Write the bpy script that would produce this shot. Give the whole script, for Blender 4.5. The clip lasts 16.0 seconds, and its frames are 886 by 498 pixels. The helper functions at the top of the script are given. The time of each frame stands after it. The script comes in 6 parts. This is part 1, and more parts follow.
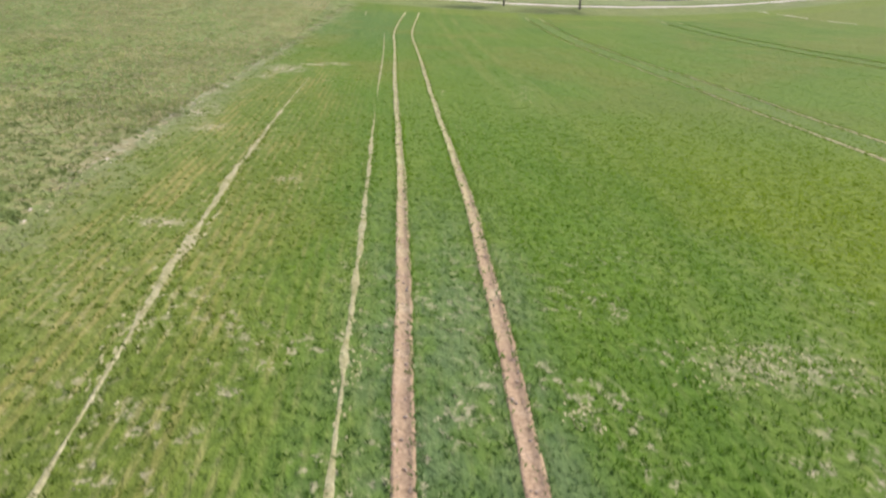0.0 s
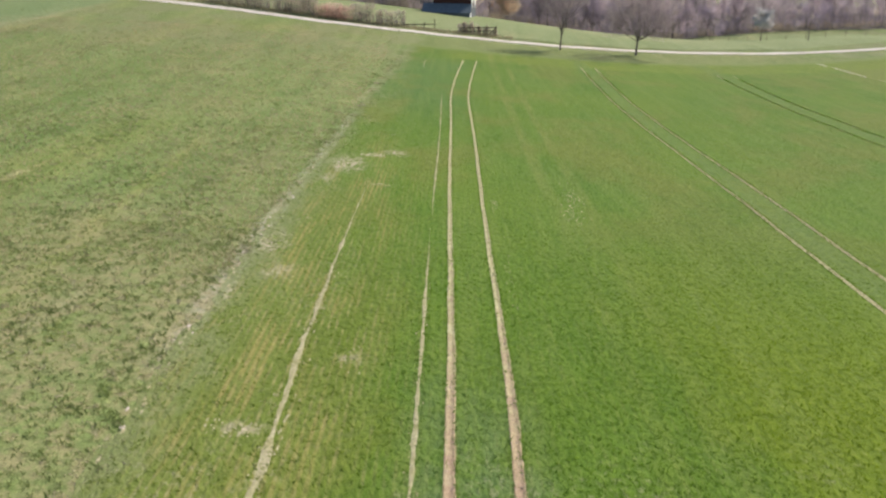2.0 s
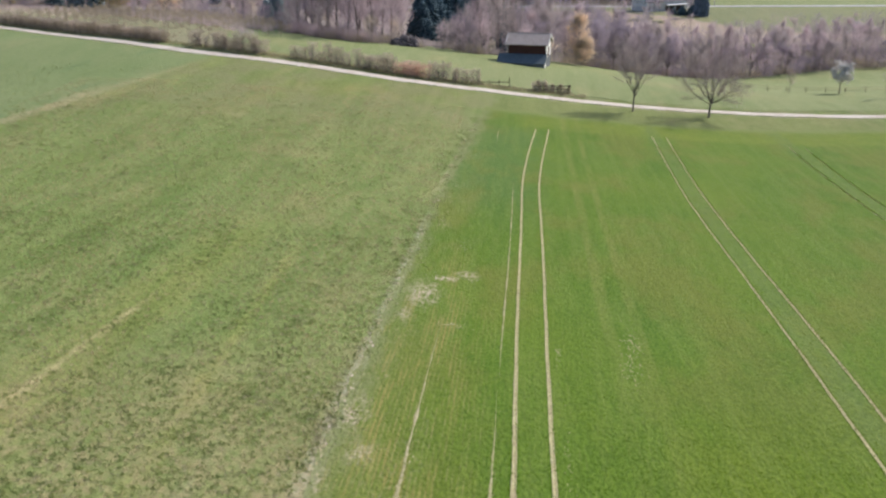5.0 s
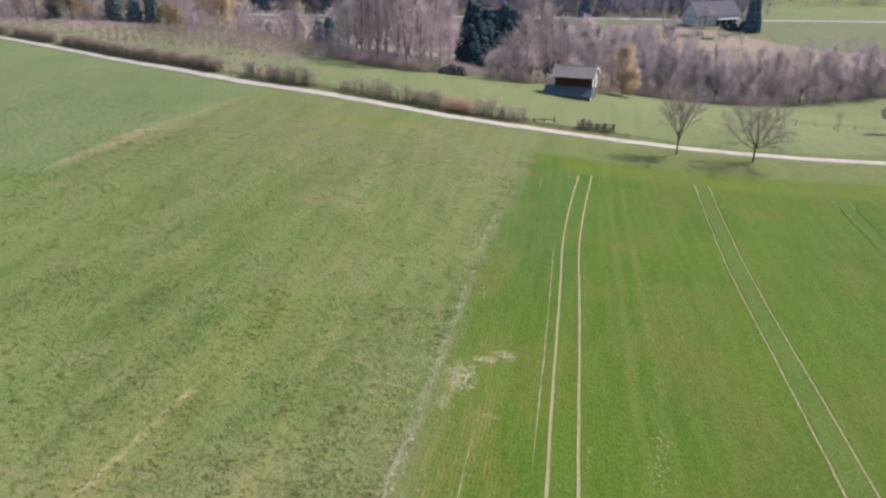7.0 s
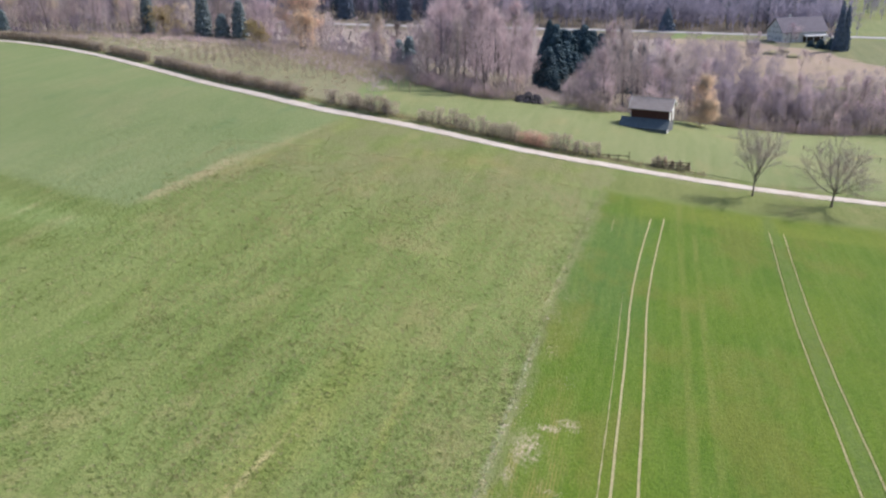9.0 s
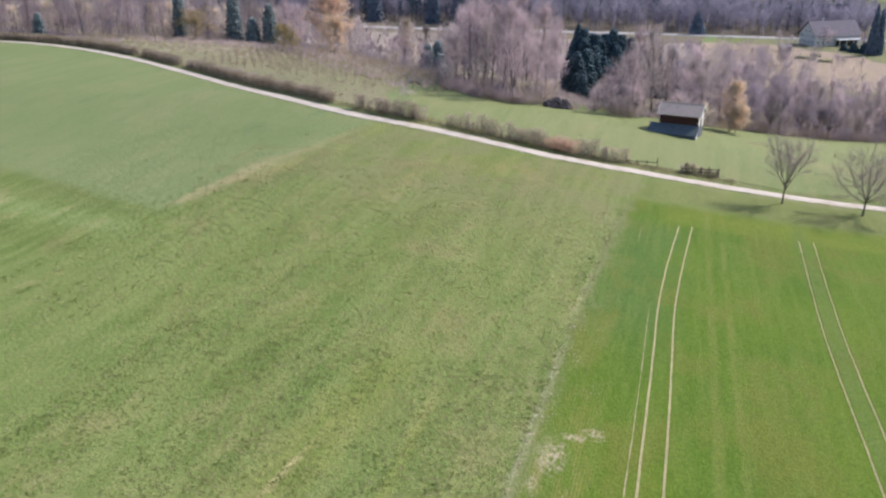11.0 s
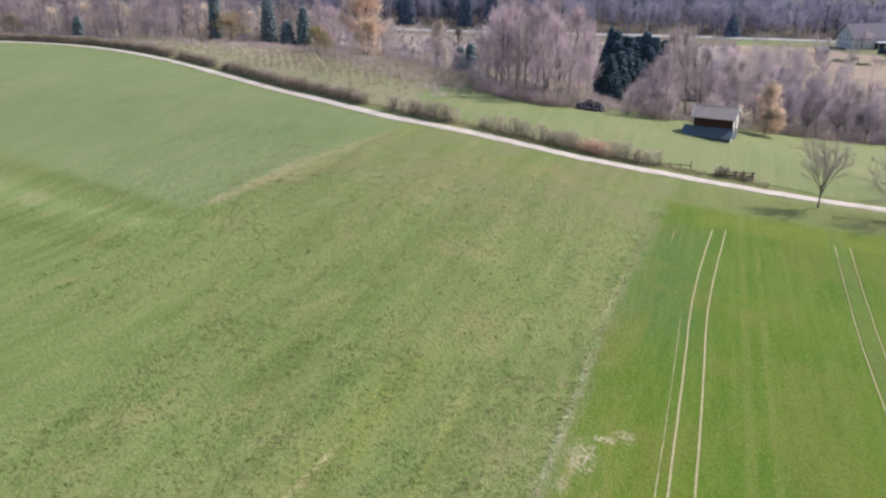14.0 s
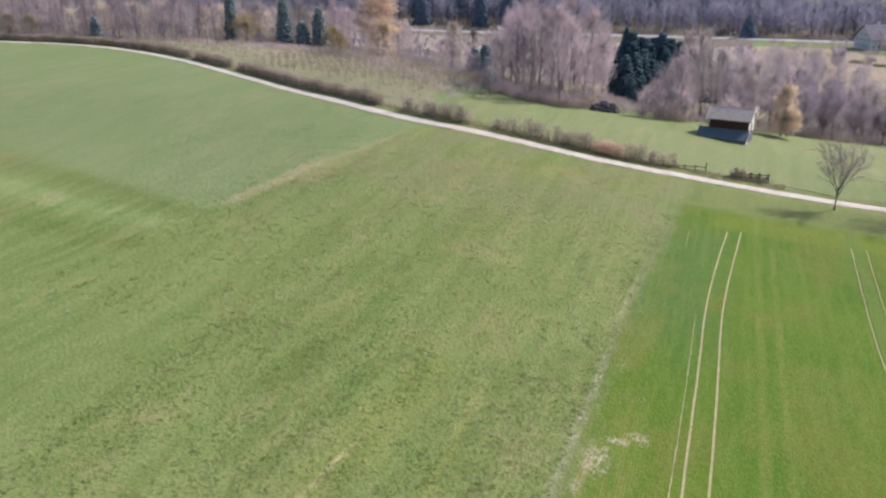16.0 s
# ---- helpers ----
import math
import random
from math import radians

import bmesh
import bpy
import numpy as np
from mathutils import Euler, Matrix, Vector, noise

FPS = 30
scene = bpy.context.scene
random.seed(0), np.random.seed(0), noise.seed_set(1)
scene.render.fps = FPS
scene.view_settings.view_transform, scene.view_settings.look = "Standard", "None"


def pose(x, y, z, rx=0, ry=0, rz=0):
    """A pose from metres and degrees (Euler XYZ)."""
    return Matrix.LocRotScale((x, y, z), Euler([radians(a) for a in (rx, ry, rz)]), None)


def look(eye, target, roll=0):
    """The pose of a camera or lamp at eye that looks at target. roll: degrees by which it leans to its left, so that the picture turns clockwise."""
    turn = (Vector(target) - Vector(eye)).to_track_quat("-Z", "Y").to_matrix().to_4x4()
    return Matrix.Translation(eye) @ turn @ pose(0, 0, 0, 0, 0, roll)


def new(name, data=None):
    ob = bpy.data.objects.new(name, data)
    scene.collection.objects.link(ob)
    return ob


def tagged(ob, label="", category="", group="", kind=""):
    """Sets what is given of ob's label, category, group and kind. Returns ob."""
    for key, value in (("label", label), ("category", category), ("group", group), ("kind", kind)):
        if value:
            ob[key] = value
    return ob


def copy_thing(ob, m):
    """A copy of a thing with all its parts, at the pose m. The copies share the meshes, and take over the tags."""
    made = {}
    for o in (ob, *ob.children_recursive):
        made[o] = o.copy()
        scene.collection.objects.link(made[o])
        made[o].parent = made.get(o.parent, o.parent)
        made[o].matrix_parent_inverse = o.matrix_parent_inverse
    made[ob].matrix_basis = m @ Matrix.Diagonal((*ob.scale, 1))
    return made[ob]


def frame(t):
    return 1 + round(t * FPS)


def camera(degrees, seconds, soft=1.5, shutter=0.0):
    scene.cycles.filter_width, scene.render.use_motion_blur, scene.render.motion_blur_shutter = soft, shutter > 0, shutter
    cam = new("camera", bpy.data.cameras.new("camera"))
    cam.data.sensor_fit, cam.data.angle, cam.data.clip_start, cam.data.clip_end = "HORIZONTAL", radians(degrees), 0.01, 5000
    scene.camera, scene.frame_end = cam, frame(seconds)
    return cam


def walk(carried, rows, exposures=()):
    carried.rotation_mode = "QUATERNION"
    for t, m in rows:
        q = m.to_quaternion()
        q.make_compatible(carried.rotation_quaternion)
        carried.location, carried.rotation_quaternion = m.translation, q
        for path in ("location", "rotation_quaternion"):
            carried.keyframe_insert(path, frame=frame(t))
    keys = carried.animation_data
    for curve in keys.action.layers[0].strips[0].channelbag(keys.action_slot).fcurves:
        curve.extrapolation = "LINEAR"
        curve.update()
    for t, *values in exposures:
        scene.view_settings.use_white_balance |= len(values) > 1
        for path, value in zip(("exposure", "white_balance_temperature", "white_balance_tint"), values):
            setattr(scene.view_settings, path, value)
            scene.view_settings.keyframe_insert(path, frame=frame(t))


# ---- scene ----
# the camera: a drone that climbs almost straight up, then turns to its left
cam = camera(54.05, 16.0, soft=2.4, shutter=0.4)
ROWS = [
    (0.0, 0.0, 0.0, 7.398, -3.046, -21.268, -0.761),
    (0.5, 0.027, -0.115, 9.242, -2.115, -21.215, -0.378),
    (1.0, 0.047, -0.228, 11.091, -1.216, -21.172, -0.147),
    (1.5, 0.059, -0.339, 12.791, -0.361, -21.12, -0.01),
    (2.0, 0.066, -0.451, 14.472, 0.488, -21.083, 0.027),
    (2.5, 0.068, -0.567, 15.929, 1.191, -21.051, 0.137),
    (3.0, 0.067, -0.69, 17.564, 1.959, -21.035, 0.227),
    (3.5, 0.067, -0.82, 19.229, 2.721, -21.0, 0.193),
    (4.0, 0.072, -0.947, 20.922, 3.513, -21.009, 0.133),
    (4.5, 0.092, -1.048, 23.07, 4.465, -21.012, 0.128),
    (4.7, 0.104, -1.079, 23.908, 4.892, -20.926, -0.098),
    (6.8, 0.258, -1.332, 32.475, 8.057, -21.134, 0.185),
    (7.0, 0.273, -1.361, 33.24, 8.472, -21.187, 0.17),
    (7.5, 0.306, -1.457, 35.153, 10.184, -21.232, 0.187),
    (8.0, 0.337, -1.59, 36.927, 11.622, -21.245, 0.201),
    (8.5, 0.364, -1.729, 38.866, 13.023, -21.283, 0.229),
    (9.0, 0.38, -1.842, 40.347, 13.529, -21.29, 0.287),
    (11.5, 0.373, -2.289, 41.204, 15.837, -21.174, 0.106),
    (12.0, 0.361, -2.374, 41.176, 16.211, -21.146, 0.068),
    (12.5, 0.347, -2.451, 41.128, 16.669, -21.092, -0.046),
    (13.0, 0.337, -2.521, 41.158, 16.975, -21.08, -0.052),
    (13.5, 0.332, -2.585, 41.174, 17.27, -21.067, -0.071),
    (14.0, 0.33, -2.647, 41.125, 17.544, -21.033, -0.1),
    (14.5, 0.331, -2.706, 41.118, 17.803, -21.021, -0.154),
    (15.0, 0.332, -2.766, 41.181, 18.055, -21.011, -0.146),
    (15.5, 0.332, -2.826, 41.229, 18.288, -21.003, -0.154),
    (16.0, 0.331, -2.887, 41.238, 18.509, -20.984, -0.191),
]
walk(cam, [(t, pose(x, y, z, 90 + pitch, 0, yaw) @ pose(0, 0, 0, 0, 0, roll)) for t, x, y, z, yaw, pitch, roll in ROWS],
     [(0.0, 0.31, 6500, 10), (1.0, 0.25, 6500, 10.2), (3.0, 0.16, 6460, 10.8), (4.7, 0.13, 6340, 12.1), (7.0, 0.05, 6260, 13.6), (7.8, 0.07, 6230, 14.2), (9.0, 0.20, 6200, 15.2), (16.0, 0.18, 6210, 15)])
# ---- end of walk ----

# ---- world, sun ----
SUN_WAY = Vector((0.57, 0.50, 0.66)).normalized()      # towards the sun
world = bpy.data.worlds.new("world")
scene.world = world
world.use_nodes = True
sky = world.node_tree.nodes.new("ShaderNodeTexSky")
sky.sky_type = "NISHITA"
sky.sun_disc = False
sky.sun_elevation = math.asin(SUN_WAY.z)
sky.sun_rotation = math.atan2(SUN_WAY.x, SUN_WAY.y)
sky.dust_density = 2.0
background = world.node_tree.nodes["Background"]
background.inputs["Strength"].default_value = 0.15
world.node_tree.links.new(sky.outputs["Color"], background.inputs["Color"])
sun = new("sun", bpy.data.lights.new("sun", "SUN"))
sun.data.energy = 4.2
sun.data.angle = radians(0.6)
sun.data.color = (1.0, 0.95, 0.87)
sun.matrix_world = look((0, 0, 200), Vector((0, 0, 200)) - SUN_WAY)


# ---- the lie of the land ----
LAND = (0.384, -3.915, -4.018, 0.887, 1.061, -4.721, 2.735, -1.495, 0.326, 1.926)


def soft_min(a, b, w):
    return (a + b - np.sqrt((a - b) ** 2 + w * w)) / 2


def step(s):
    s = np.clip(s, 0, 1)
    return s * s * (3 - 2 * s)


def land(x, y):
    """Height of the ground: a field that falls away to the right and ahead, a valley floor, and the far side's slope."""
    x, y = np.asarray(x, float), np.asarray(y, float)
    u = -soft_min(-soft_min(x, 85, 8), 88, 8) / 60
    v = -soft_min(-soft_min(y, 180, 8), 40, 8) / 100
    c = LAND
    z = c[0] + c[1] * u + c[2] * v + c[3] * u * u + c[4] * u * v + c[5] * v * v + c[6] * v ** 3 + c[7] * u * v * v + c[8] * u * u * v + c[9] * u ** 3
    z = z - 0.012 * np.clip(-88 - x, 0, 400)
    far = np.clip(345 - 0.75 * x, 290, 470)
    near = 185 + np.clip((-70 - x) * 0.5, 0, 60) - np.clip((x - 10) * 0.5, 0, 25)
    z = z + (-23 - z) * step((y - near) / (far - near))
    z = z + 90 * step((y - 570) / 900)
    return z + 0.03 * np.sin(x * 0.55 + 1.3 * np.sin(y * 0.11)) * np.sin(y * 0.31)


def spot(x, y, lift=0.0):
    return Vector((x, y, float(land(x, y)) + lift))


# ---- mesh helpers ----
def mesh_from(name, verts, faces):
    """A mesh from arrays: faces is one array of triangles or quads, or a list of such arrays."""
    verts = np.asarray(verts, np.float32)
    faces = [np.asarray(f, np.int32) for f in (faces if isinstance(faces, list) else [faces]) if len(f)]
    me = bpy.data.meshes.new(name)
    me.vertices.add(len(verts))
    me.vertices.foreach_set("co", verts.ravel())
    sizes = np.concatenate([np.full(len(f), f.shape[1], np.int32) for f in faces])
    me.loops.add(int(sizes.sum()))
    me.loops.foreach_set("vertex_index", np.concatenate([f.ravel() for f in faces]))
    me.polygons.add(len(sizes))
    me.polygons.foreach_set("loop_start", np.concatenate([[0], np.cumsum(sizes)[:-1]]).astype(np.int32))
    me.update(calc_edges=True)
    return me


def thing(name, place, turn=0.0, size=1.0, label="", category="", group="", kind=""):
    ob = new(name)
    ob.empty_display_size = 0.3
    ob.matrix_basis = Matrix.Translation(place) @ Matrix.Rotation(turn, 4, "Z") @ Matrix.Scale(size, 4)
    return tagged(ob, label, category, group, kind)


def mesh_part(name, me, material, parent, label="", smooth=False):
    ob = new(name, me)
    if not me.materials:
        me.materials.append(material)
    if smooth:
        me.polygons.foreach_set("use_smooth", np.ones(len(me.polygons), bool))
    ob.parent = parent
    if label:
        ob["label"] = label
    return ob


def part(name, bm, material, parent, label=""):
    me = bpy.data.meshes.new(name)
    bm.normal_update()
    bm.to_mesh(me)
    bm.free()
    return mesh_part(name, me, material, parent, label)


def box(bm, x, y, z, sx, sy, sz, bevel=0.0, turn=None):
    made = bmesh.ops.create_cube(bm, size=1.0)["verts"]
    bmesh.ops.scale(bm, vec=(sx, sy, sz), verts=made)
    if turn is not None:
        bmesh.ops.transform(bm, matrix=turn, verts=made)
    bmesh.ops.translate(bm, vec=(x, y, z), verts=made)
    if bevel:
        edges = list({e for v in made for e in v.link_edges})
        bmesh.ops.bevel(bm, geom=edges, offset=bevel, segments=1, affect="EDGES")
    return bm


def prism(bm, outline, y0, y1):
    """A solid from an outline in x and z, between y0 and y1."""
    a = [bm.verts.new((x, y0, z)) for x, z in outline]
    b = [bm.verts.new((x, y1, z)) for x, z in outline]
    bm.faces.new(a)
    bm.faces.new(b[::-1])
    for i in range(len(a)):
        j = (i + 1) % len(a)
        bm.faces.new((a[i], b[i], b[j], a[j]))
    bmesh.ops.recalc_face_normals(bm, faces=bm.faces)
    return bm


# ---- materials ----
class Nodes:
    """A small builder of node materials."""

    def __init__(self, name, rough=0.9):
        self.mat = bpy.data.materials.new(name)
        self.mat.use_nodes = True
        self.tree = self.mat.node_tree
        self.bsdf = self.tree.nodes["Principled BSDF"]
        self.bsdf.inputs["Roughness"].default_value = rough
        self.bsdf.inputs["Specular IOR Level"].default_value = 0.12
        self.position = self.tree.nodes.new("ShaderNodeNewGeometry").outputs["Position"]

    def put(self, socket, value):
        if isinstance(value, bpy.types.NodeSocket):
            self.tree.links.new(value, socket)
        else:
            socket.default_value = value

    def maths(self, op, a, b=0.0, c=0.0, clamp=False):
        n = self.tree.nodes.new("ShaderNodeMath")
        n.operation, n.use_clamp = op, clamp
        for s, v in zip(n.inputs, (a, b, c)):
            self.put(s, v)
        return n.outputs[0]

    def local(self):
        return self.tree.nodes.new("ShaderNodeTexCoord").outputs["Object"]

    def axis(self, which, vector=None):
        n = self.tree.nodes.new("ShaderNodeSeparateXYZ")
        self.put(n.inputs[0], vector or self.position)
        return n.outputs[which]

    def noise(self, scale, detail=3.0, rough=0.55, stretch=(1, 1, 1), shift=(0, 0, 0), vector=None, twist=0.0):
        m = self.tree.nodes.new("ShaderNodeMapping")
        m.inputs["Scale"].default_value = stretch
        m.inputs["Location"].default_value = shift
        self.put(m.inputs["Vector"], vector or self.position)
        n = self.tree.nodes.new("ShaderNodeTexNoise")
        n.inputs["Scale"].default_value, n.inputs["Detail"].default_value = scale, detail
        n.inputs["Roughness"].default_value, n.inputs["Distortion"].default_value = rough, twist
        self.put(n.inputs["Vector"], m.outputs[0])
        return n.outputs["Fac"]

    def ramp(self, fac, *stops):
        n = self.tree.nodes.new("ShaderNodeValToRGB")
        e = n.color_ramp.elements
        while len(e) < len(stops):
            e.new(0.5)
        for el, (at, col) in zip(e, stops):
            el.position, el.color = at, (*col, 1) if len(col) == 3 else col
        self.put(n.inputs[0], fac)
        return n.outputs[0]

    def span(self, fac, lo, hi, to0=0.0, to1=1.0):
        n = self.tree.nodes.new("ShaderNodeMapRange")
        n.interpolation_type = "SMOOTHSTEP"
        for s, v in zip(n.inputs, (fac, lo, hi, to0, to1)):
            self.put(s, v)
        return n.outputs[0]

    def mix(self, fac, a, b, how="MIX"):
        n = self.tree.nodes.new("ShaderNodeMix")
        n.data_type, n.blend_type = "RGBA", how
        self.put(n.inputs[0], fac)
        for s, v in ((n.inputs[6], a), (n.inputs[7], b)):
            self.put(s, (*v, 1) if isinstance(v, tuple) and len(v) == 3 else v)
        return n.outputs[2]

    def bump(self, height, strength=0.5, distance=0.05):
        n = self.tree.nodes.new("ShaderNodeBump")
        n.inputs["Strength"].default_value, n.inputs["Distance"].default_value = strength, distance
        self.put(n.inputs["Height"], height)
        self.tree.links.new(n.outputs[0], self.bsdf.inputs["Normal"])

    def colour(self, value):
        self.put(self.bsdf.inputs["Base Color"], value)
        return self.mat

    def chance(self):
        return self.tree.nodes.new("ShaderNodeObjectInfo").outputs["Random"]

    def island(self):
        return self.tree.nodes.new("ShaderNodeNewGeometry").outputs["Random Per Island"]


SOIL = (0.46, 0.42, 0.225)


def meadow_material(name, greens, tan_amount=1.0, streak=(0.42, 0.014, 1), contrast=0.6, relief=0.15):
    n = Nodes(name)
    col = n.ramp(n.noise(0.035, 4, 0.6, (1, 0.6, 1)), (0.3, greens[0]), (0.52, greens[1]), (0.72, greens[2]))
    streaks = n.noise(1.0, 3, 0.6, streak, twist=0.4)
    col = n.mix(n.span(streaks, 0.40, 0.60, 0.0, 0.85 * contrast), col, n.mix(1.0, greens[3], (1.06, 1.04, 1.08), "MULTIPLY"))
    col = n.mix(n.span(n.noise(1.0, 3, 0.6, (0.3, 0.02, 1), (9, 3, 0), twist=0.3), 0.45, 0.66, 0.0, 0.6 * contrast), col, n.mix(1.0, col, (0.77, 0.83, 0.70), "MULTIPLY"))
    dry = n.maths("MULTIPLY", n.span(n.noise(0.11, 5, 0.65, (1, 0.5, 1), (31, 7, 0)), 0.52, 0.68), 0.6 * tan_amount)
    col = n.mix(dry, col, (0.29, 0.25, 0.125))
    clumps = n.noise(2.6, 5, 0.66, (1, 1.15, 1), twist=0.3)
    col = n.mix(n.span(clumps, 0.36, 0.66), n.mix(1.0, col, (0.80, 0.86, 0.78), "MULTIPLY"), n.mix(1.0, col, (1.13, 1.11, 1.10), "MULTIPLY"))
    flecks = n.noise(4.2, 5, 0.72, (1, 0.8, 1), (2, 41, 0))
    drifts = n.span(n.noise(0.22, 4, 0.65, (1, 0.5, 1), (6, 61, 0)), 0.42, 0.64, 0.12, 1.0)
    col = n.mix(n.maths("MULTIPLY", drifts, n.span(flecks, 0.57, 0.70, 0.0, 0.5)), col, n.mix(1.0, col, (0.58, 0.68, 0.50), "MULTIPLY"))
    col = n.mix(n.maths("MULTIPLY", drifts, n.span(flecks, 0.43, 0.31, 0.0, 0.7)), col, n.mix(1.0, col, (1.5, 1.40, 1.5), "MULTIPLY"))
    fine = n.noise(17, 3, 0.6)
    col = n.mix(n.span(fine, 0.3, 0.7, 0.0, 1.0), n.mix(1.0, col, (0.78, 0.82, 0.78), "MULTIPLY"), n.mix(1.0, col, (1.2, 1.17, 1.15), "MULTIPLY"))
    n.bump(n.maths("ADD", clumps, n.maths("MULTIPLY", fine, 0.12)), 1.0, relief)
    return n, col


G_MEADOW = ((0.134, 0.190, 0.053), (0.156, 0.205, 0.063), (0.182, 0.215, 0.073), (0.189, 0.229, 0.079))
n, col = meadow_material("meadow_grass", G_MEADOW, 0.8, contrast=0.85)
# trodden and dried grass along the crop's edge
edge = n.maths("MULTIPLY", n.span(n.axis(0), -22.0, -11.0), n.span(n.axis(0), -10.0, -8.8, 1.0, 0.0))
edge = n.maths("MULTIPLY", edge, n.span(n.axis(1), 40.0, 120.0, 1.0, 0.35))
col = n.mix(n.maths("MULTIPLY", edge, n.span(n.noise(0.5, 5, 0.7, (1, 0.45, 1), (3, 1, 0)), 0.46, 0.66, 0.0, 0.4)), col, (0.29, 0.245, 0.135))

# the smooth, even green field below the road, with blurred edges towards the rough meadow
blur = n.maths("MULTIPLY", n.maths("SUBTRACT", n.noise(0.3, 5, 0.7, (1, 1, 1), (12, 40, 0)), 0.5), 6.0)
field_right = n.maths("SUBTRACT", n.maths("ADD", -102.35, n.maths("MULTIPLY", n.axis(1), 0.2353)), n.axis(0))
field_low = n.maths("ADD", n.axis(1), n.maths("ADD", -81.35, n.maths("MULTIPLY", n.axis(0), 0.377)))
field = n.maths("MULTIPLY", n.span(n.maths("ADD", field_right, blur), -1.6, 1.8), n.span(n.maths("ADD", field_low, blur), -2.4, 2.4))
smooth_ = n.ramp(n.noise(0.05, 4, 0.6, (1, 0.7, 1), (3, 3, 0)), (0.3, (0.172, 0.218, 0.088)), (0.52, (0.194, 0.232, 0.100)), (0.72, (0.220, 0.238, 0.110)))
smooth_ = n.mix(n.span(n.noise(1.6, 5, 0.65, (1, 0.8, 1), (7, 5, 0)), 0.3, 0.7), n.mix(1.0, smooth_, (0.90, 0.92, 0.90), "MULTIPLY"), n.mix(1.0, smooth_, (1.08, 1.07, 1.07), "MULTIPLY"))
smooth_ = n.mix(n.span(n.noise(0.09, 4, 0.65, (1, 0.7, 1), (17, 50, 0)), 0.58, 0.70, 0.0, 0.5), smooth_, (0.128, 0.195, 0.085))
smooth_ = n.mix(n.span(n.noise(1.0, 3, 0.6, (0.25, 0.02, 1), (5, 9, 0), twist=0.4), 0.42, 0.62, 0.0, 0.35), smooth_, (0.150, 0.205, 0.078))
col = n.mix(field, col, smooth_)


def swath(a, b, half, soft, tone, amount, seed, straw=False):
    """A mown or worn strip from a to b, with blurred, uneven edges."""
    global col
    length = math.hypot(b[0] - a[0], b[1] - a[1])
    ux, uy = (b[0] - a[0]) / length, (b[1] - a[1]) / length
    dx, dy = n.maths("SUBTRACT", n.axis(0), a[0]), n.maths("SUBTRACT", n.axis(1), a[1])
    along = n.maths("ADD", n.maths("MULTIPLY", dx, ux), n.maths("MULTIPLY", dy, uy))
    across = n.maths("ABSOLUTE", n.maths("SUBTRACT", n.maths("MULTIPLY", dx, uy), n.maths("MULTIPLY", dy, ux)))
    across = n.maths("ADD", across, n.maths("MULTIPLY", n.maths("SUBTRACT", n.noise(0.45, 4, 0.65, shift=(seed * 7.0, 3, 0)), 0.5), soft * 3.2))
    within = n.maths("MULTIPLY", n.span(along, -3.0, 3.0), n.span(along, length - 6, length + 6, 1.0, 0.0))
    wide = n.maths("ADD", half[0], n.maths("MULTIPLY", along, (half[1] - half[0]) / length))
    inside = n.span(n.maths("SUBTRACT", across, wide), -soft, soft, 1.0, 0.0)
    if straw:
        inside = n.maths("MULTIPLY", inside, n.span(n.noise(3.2, 5, 0.75, (1.2, 0.5, 1), (seed, 9, 0)), 0.38, 0.60, 0.15, 1.0))
    col = n.mix(n.maths("MULTIPLY", n.maths("MULTIPLY", within, inside), amount), col, tone if straw else n.mix(1.0, col, tone, "MULTIPLY"))


swath((-78, 106.5), (-96, 116.0), (1.0, 1.8), 2.0, (0.84, 0.85, 0.78), 0.75, 1)
swath((-96, 116.0), (-190, 141), (1.8, 3.5), 2.2, (0.84, 0.85, 0.78), 0.8, 13)
swath((-76, 100.5), (-190, 132), (2.2, 5.0), 2.2, (1.24, 1.22, 1.42), 0.9, 2)
swath((-74, 90.5), (-190, 120), (1.6, 6.0), 3.0, (0.84, 0.85, 0.76), 0.85, 3)
swath((-76.0, 113.0), (-72.6, 138), (1.1, 1.7), 1.7, (0.38, 0.315, 0.18), 0.95, 4, True)
swath((-73.4, 136.0), (-63.6, 164), (1.2, 0.6), 2.0, (0.34, 0.295, 0.16), 0.7, 14, True)
swath((-72, 126.0), (-60, 168), (2.2, 2.6), 2.5, (1.3, 1.1, 1.1), 0.5, 5)
swath((-28.4, 36.0), (-27.2, 56), (0.27, 0.18), 0.4, (0.42, 0.395, 0.22), 0.9, 6, True)
swath((-28.0, 30.0), (-26.0, 75), (2.5, 2.5), 2.0, (1.28, 1.08, 1.0), 0.6, 7)
swath((-17.0, 12.0), (-20.0, 70), (0.5, 0.5), 0.5, (1.4, 1.2, 1.15), 0.6, 8)
swath((-40.0, 60.0), (-34.0, 160), (3.0, 3.0), 2.2, (0.84, 0.88, 0.78), 0.7, 9)
swath((-24.0, 60.0), (-21.0, 160), (2.0, 2.0), 2.0, (0.86, 0.9, 0.8), 0.7, 10)
swath((-56.0, 70.0), (-48.0, 165), (2.0, 3.0), 2.0, (0.86, 0.9, 0.8), 0.7, 11)
swath((-48.0, 150.0), (-10.0, 158), (7.0, 6.0), 6.0, (1.16, 1.02, 0.92), 0.7, 12)
swath((-10.35, 28.0), (-9.75, 84), (0.26, 0.14), 0.35, (0.50, 0.465, 0.37), 0.6, 22, True)
swath((-10.3, 29.0), (-10.25, 36), (0.45, 0.30), 0.5, (0.43, 0.345, 0.27), 0.85, 23, True)
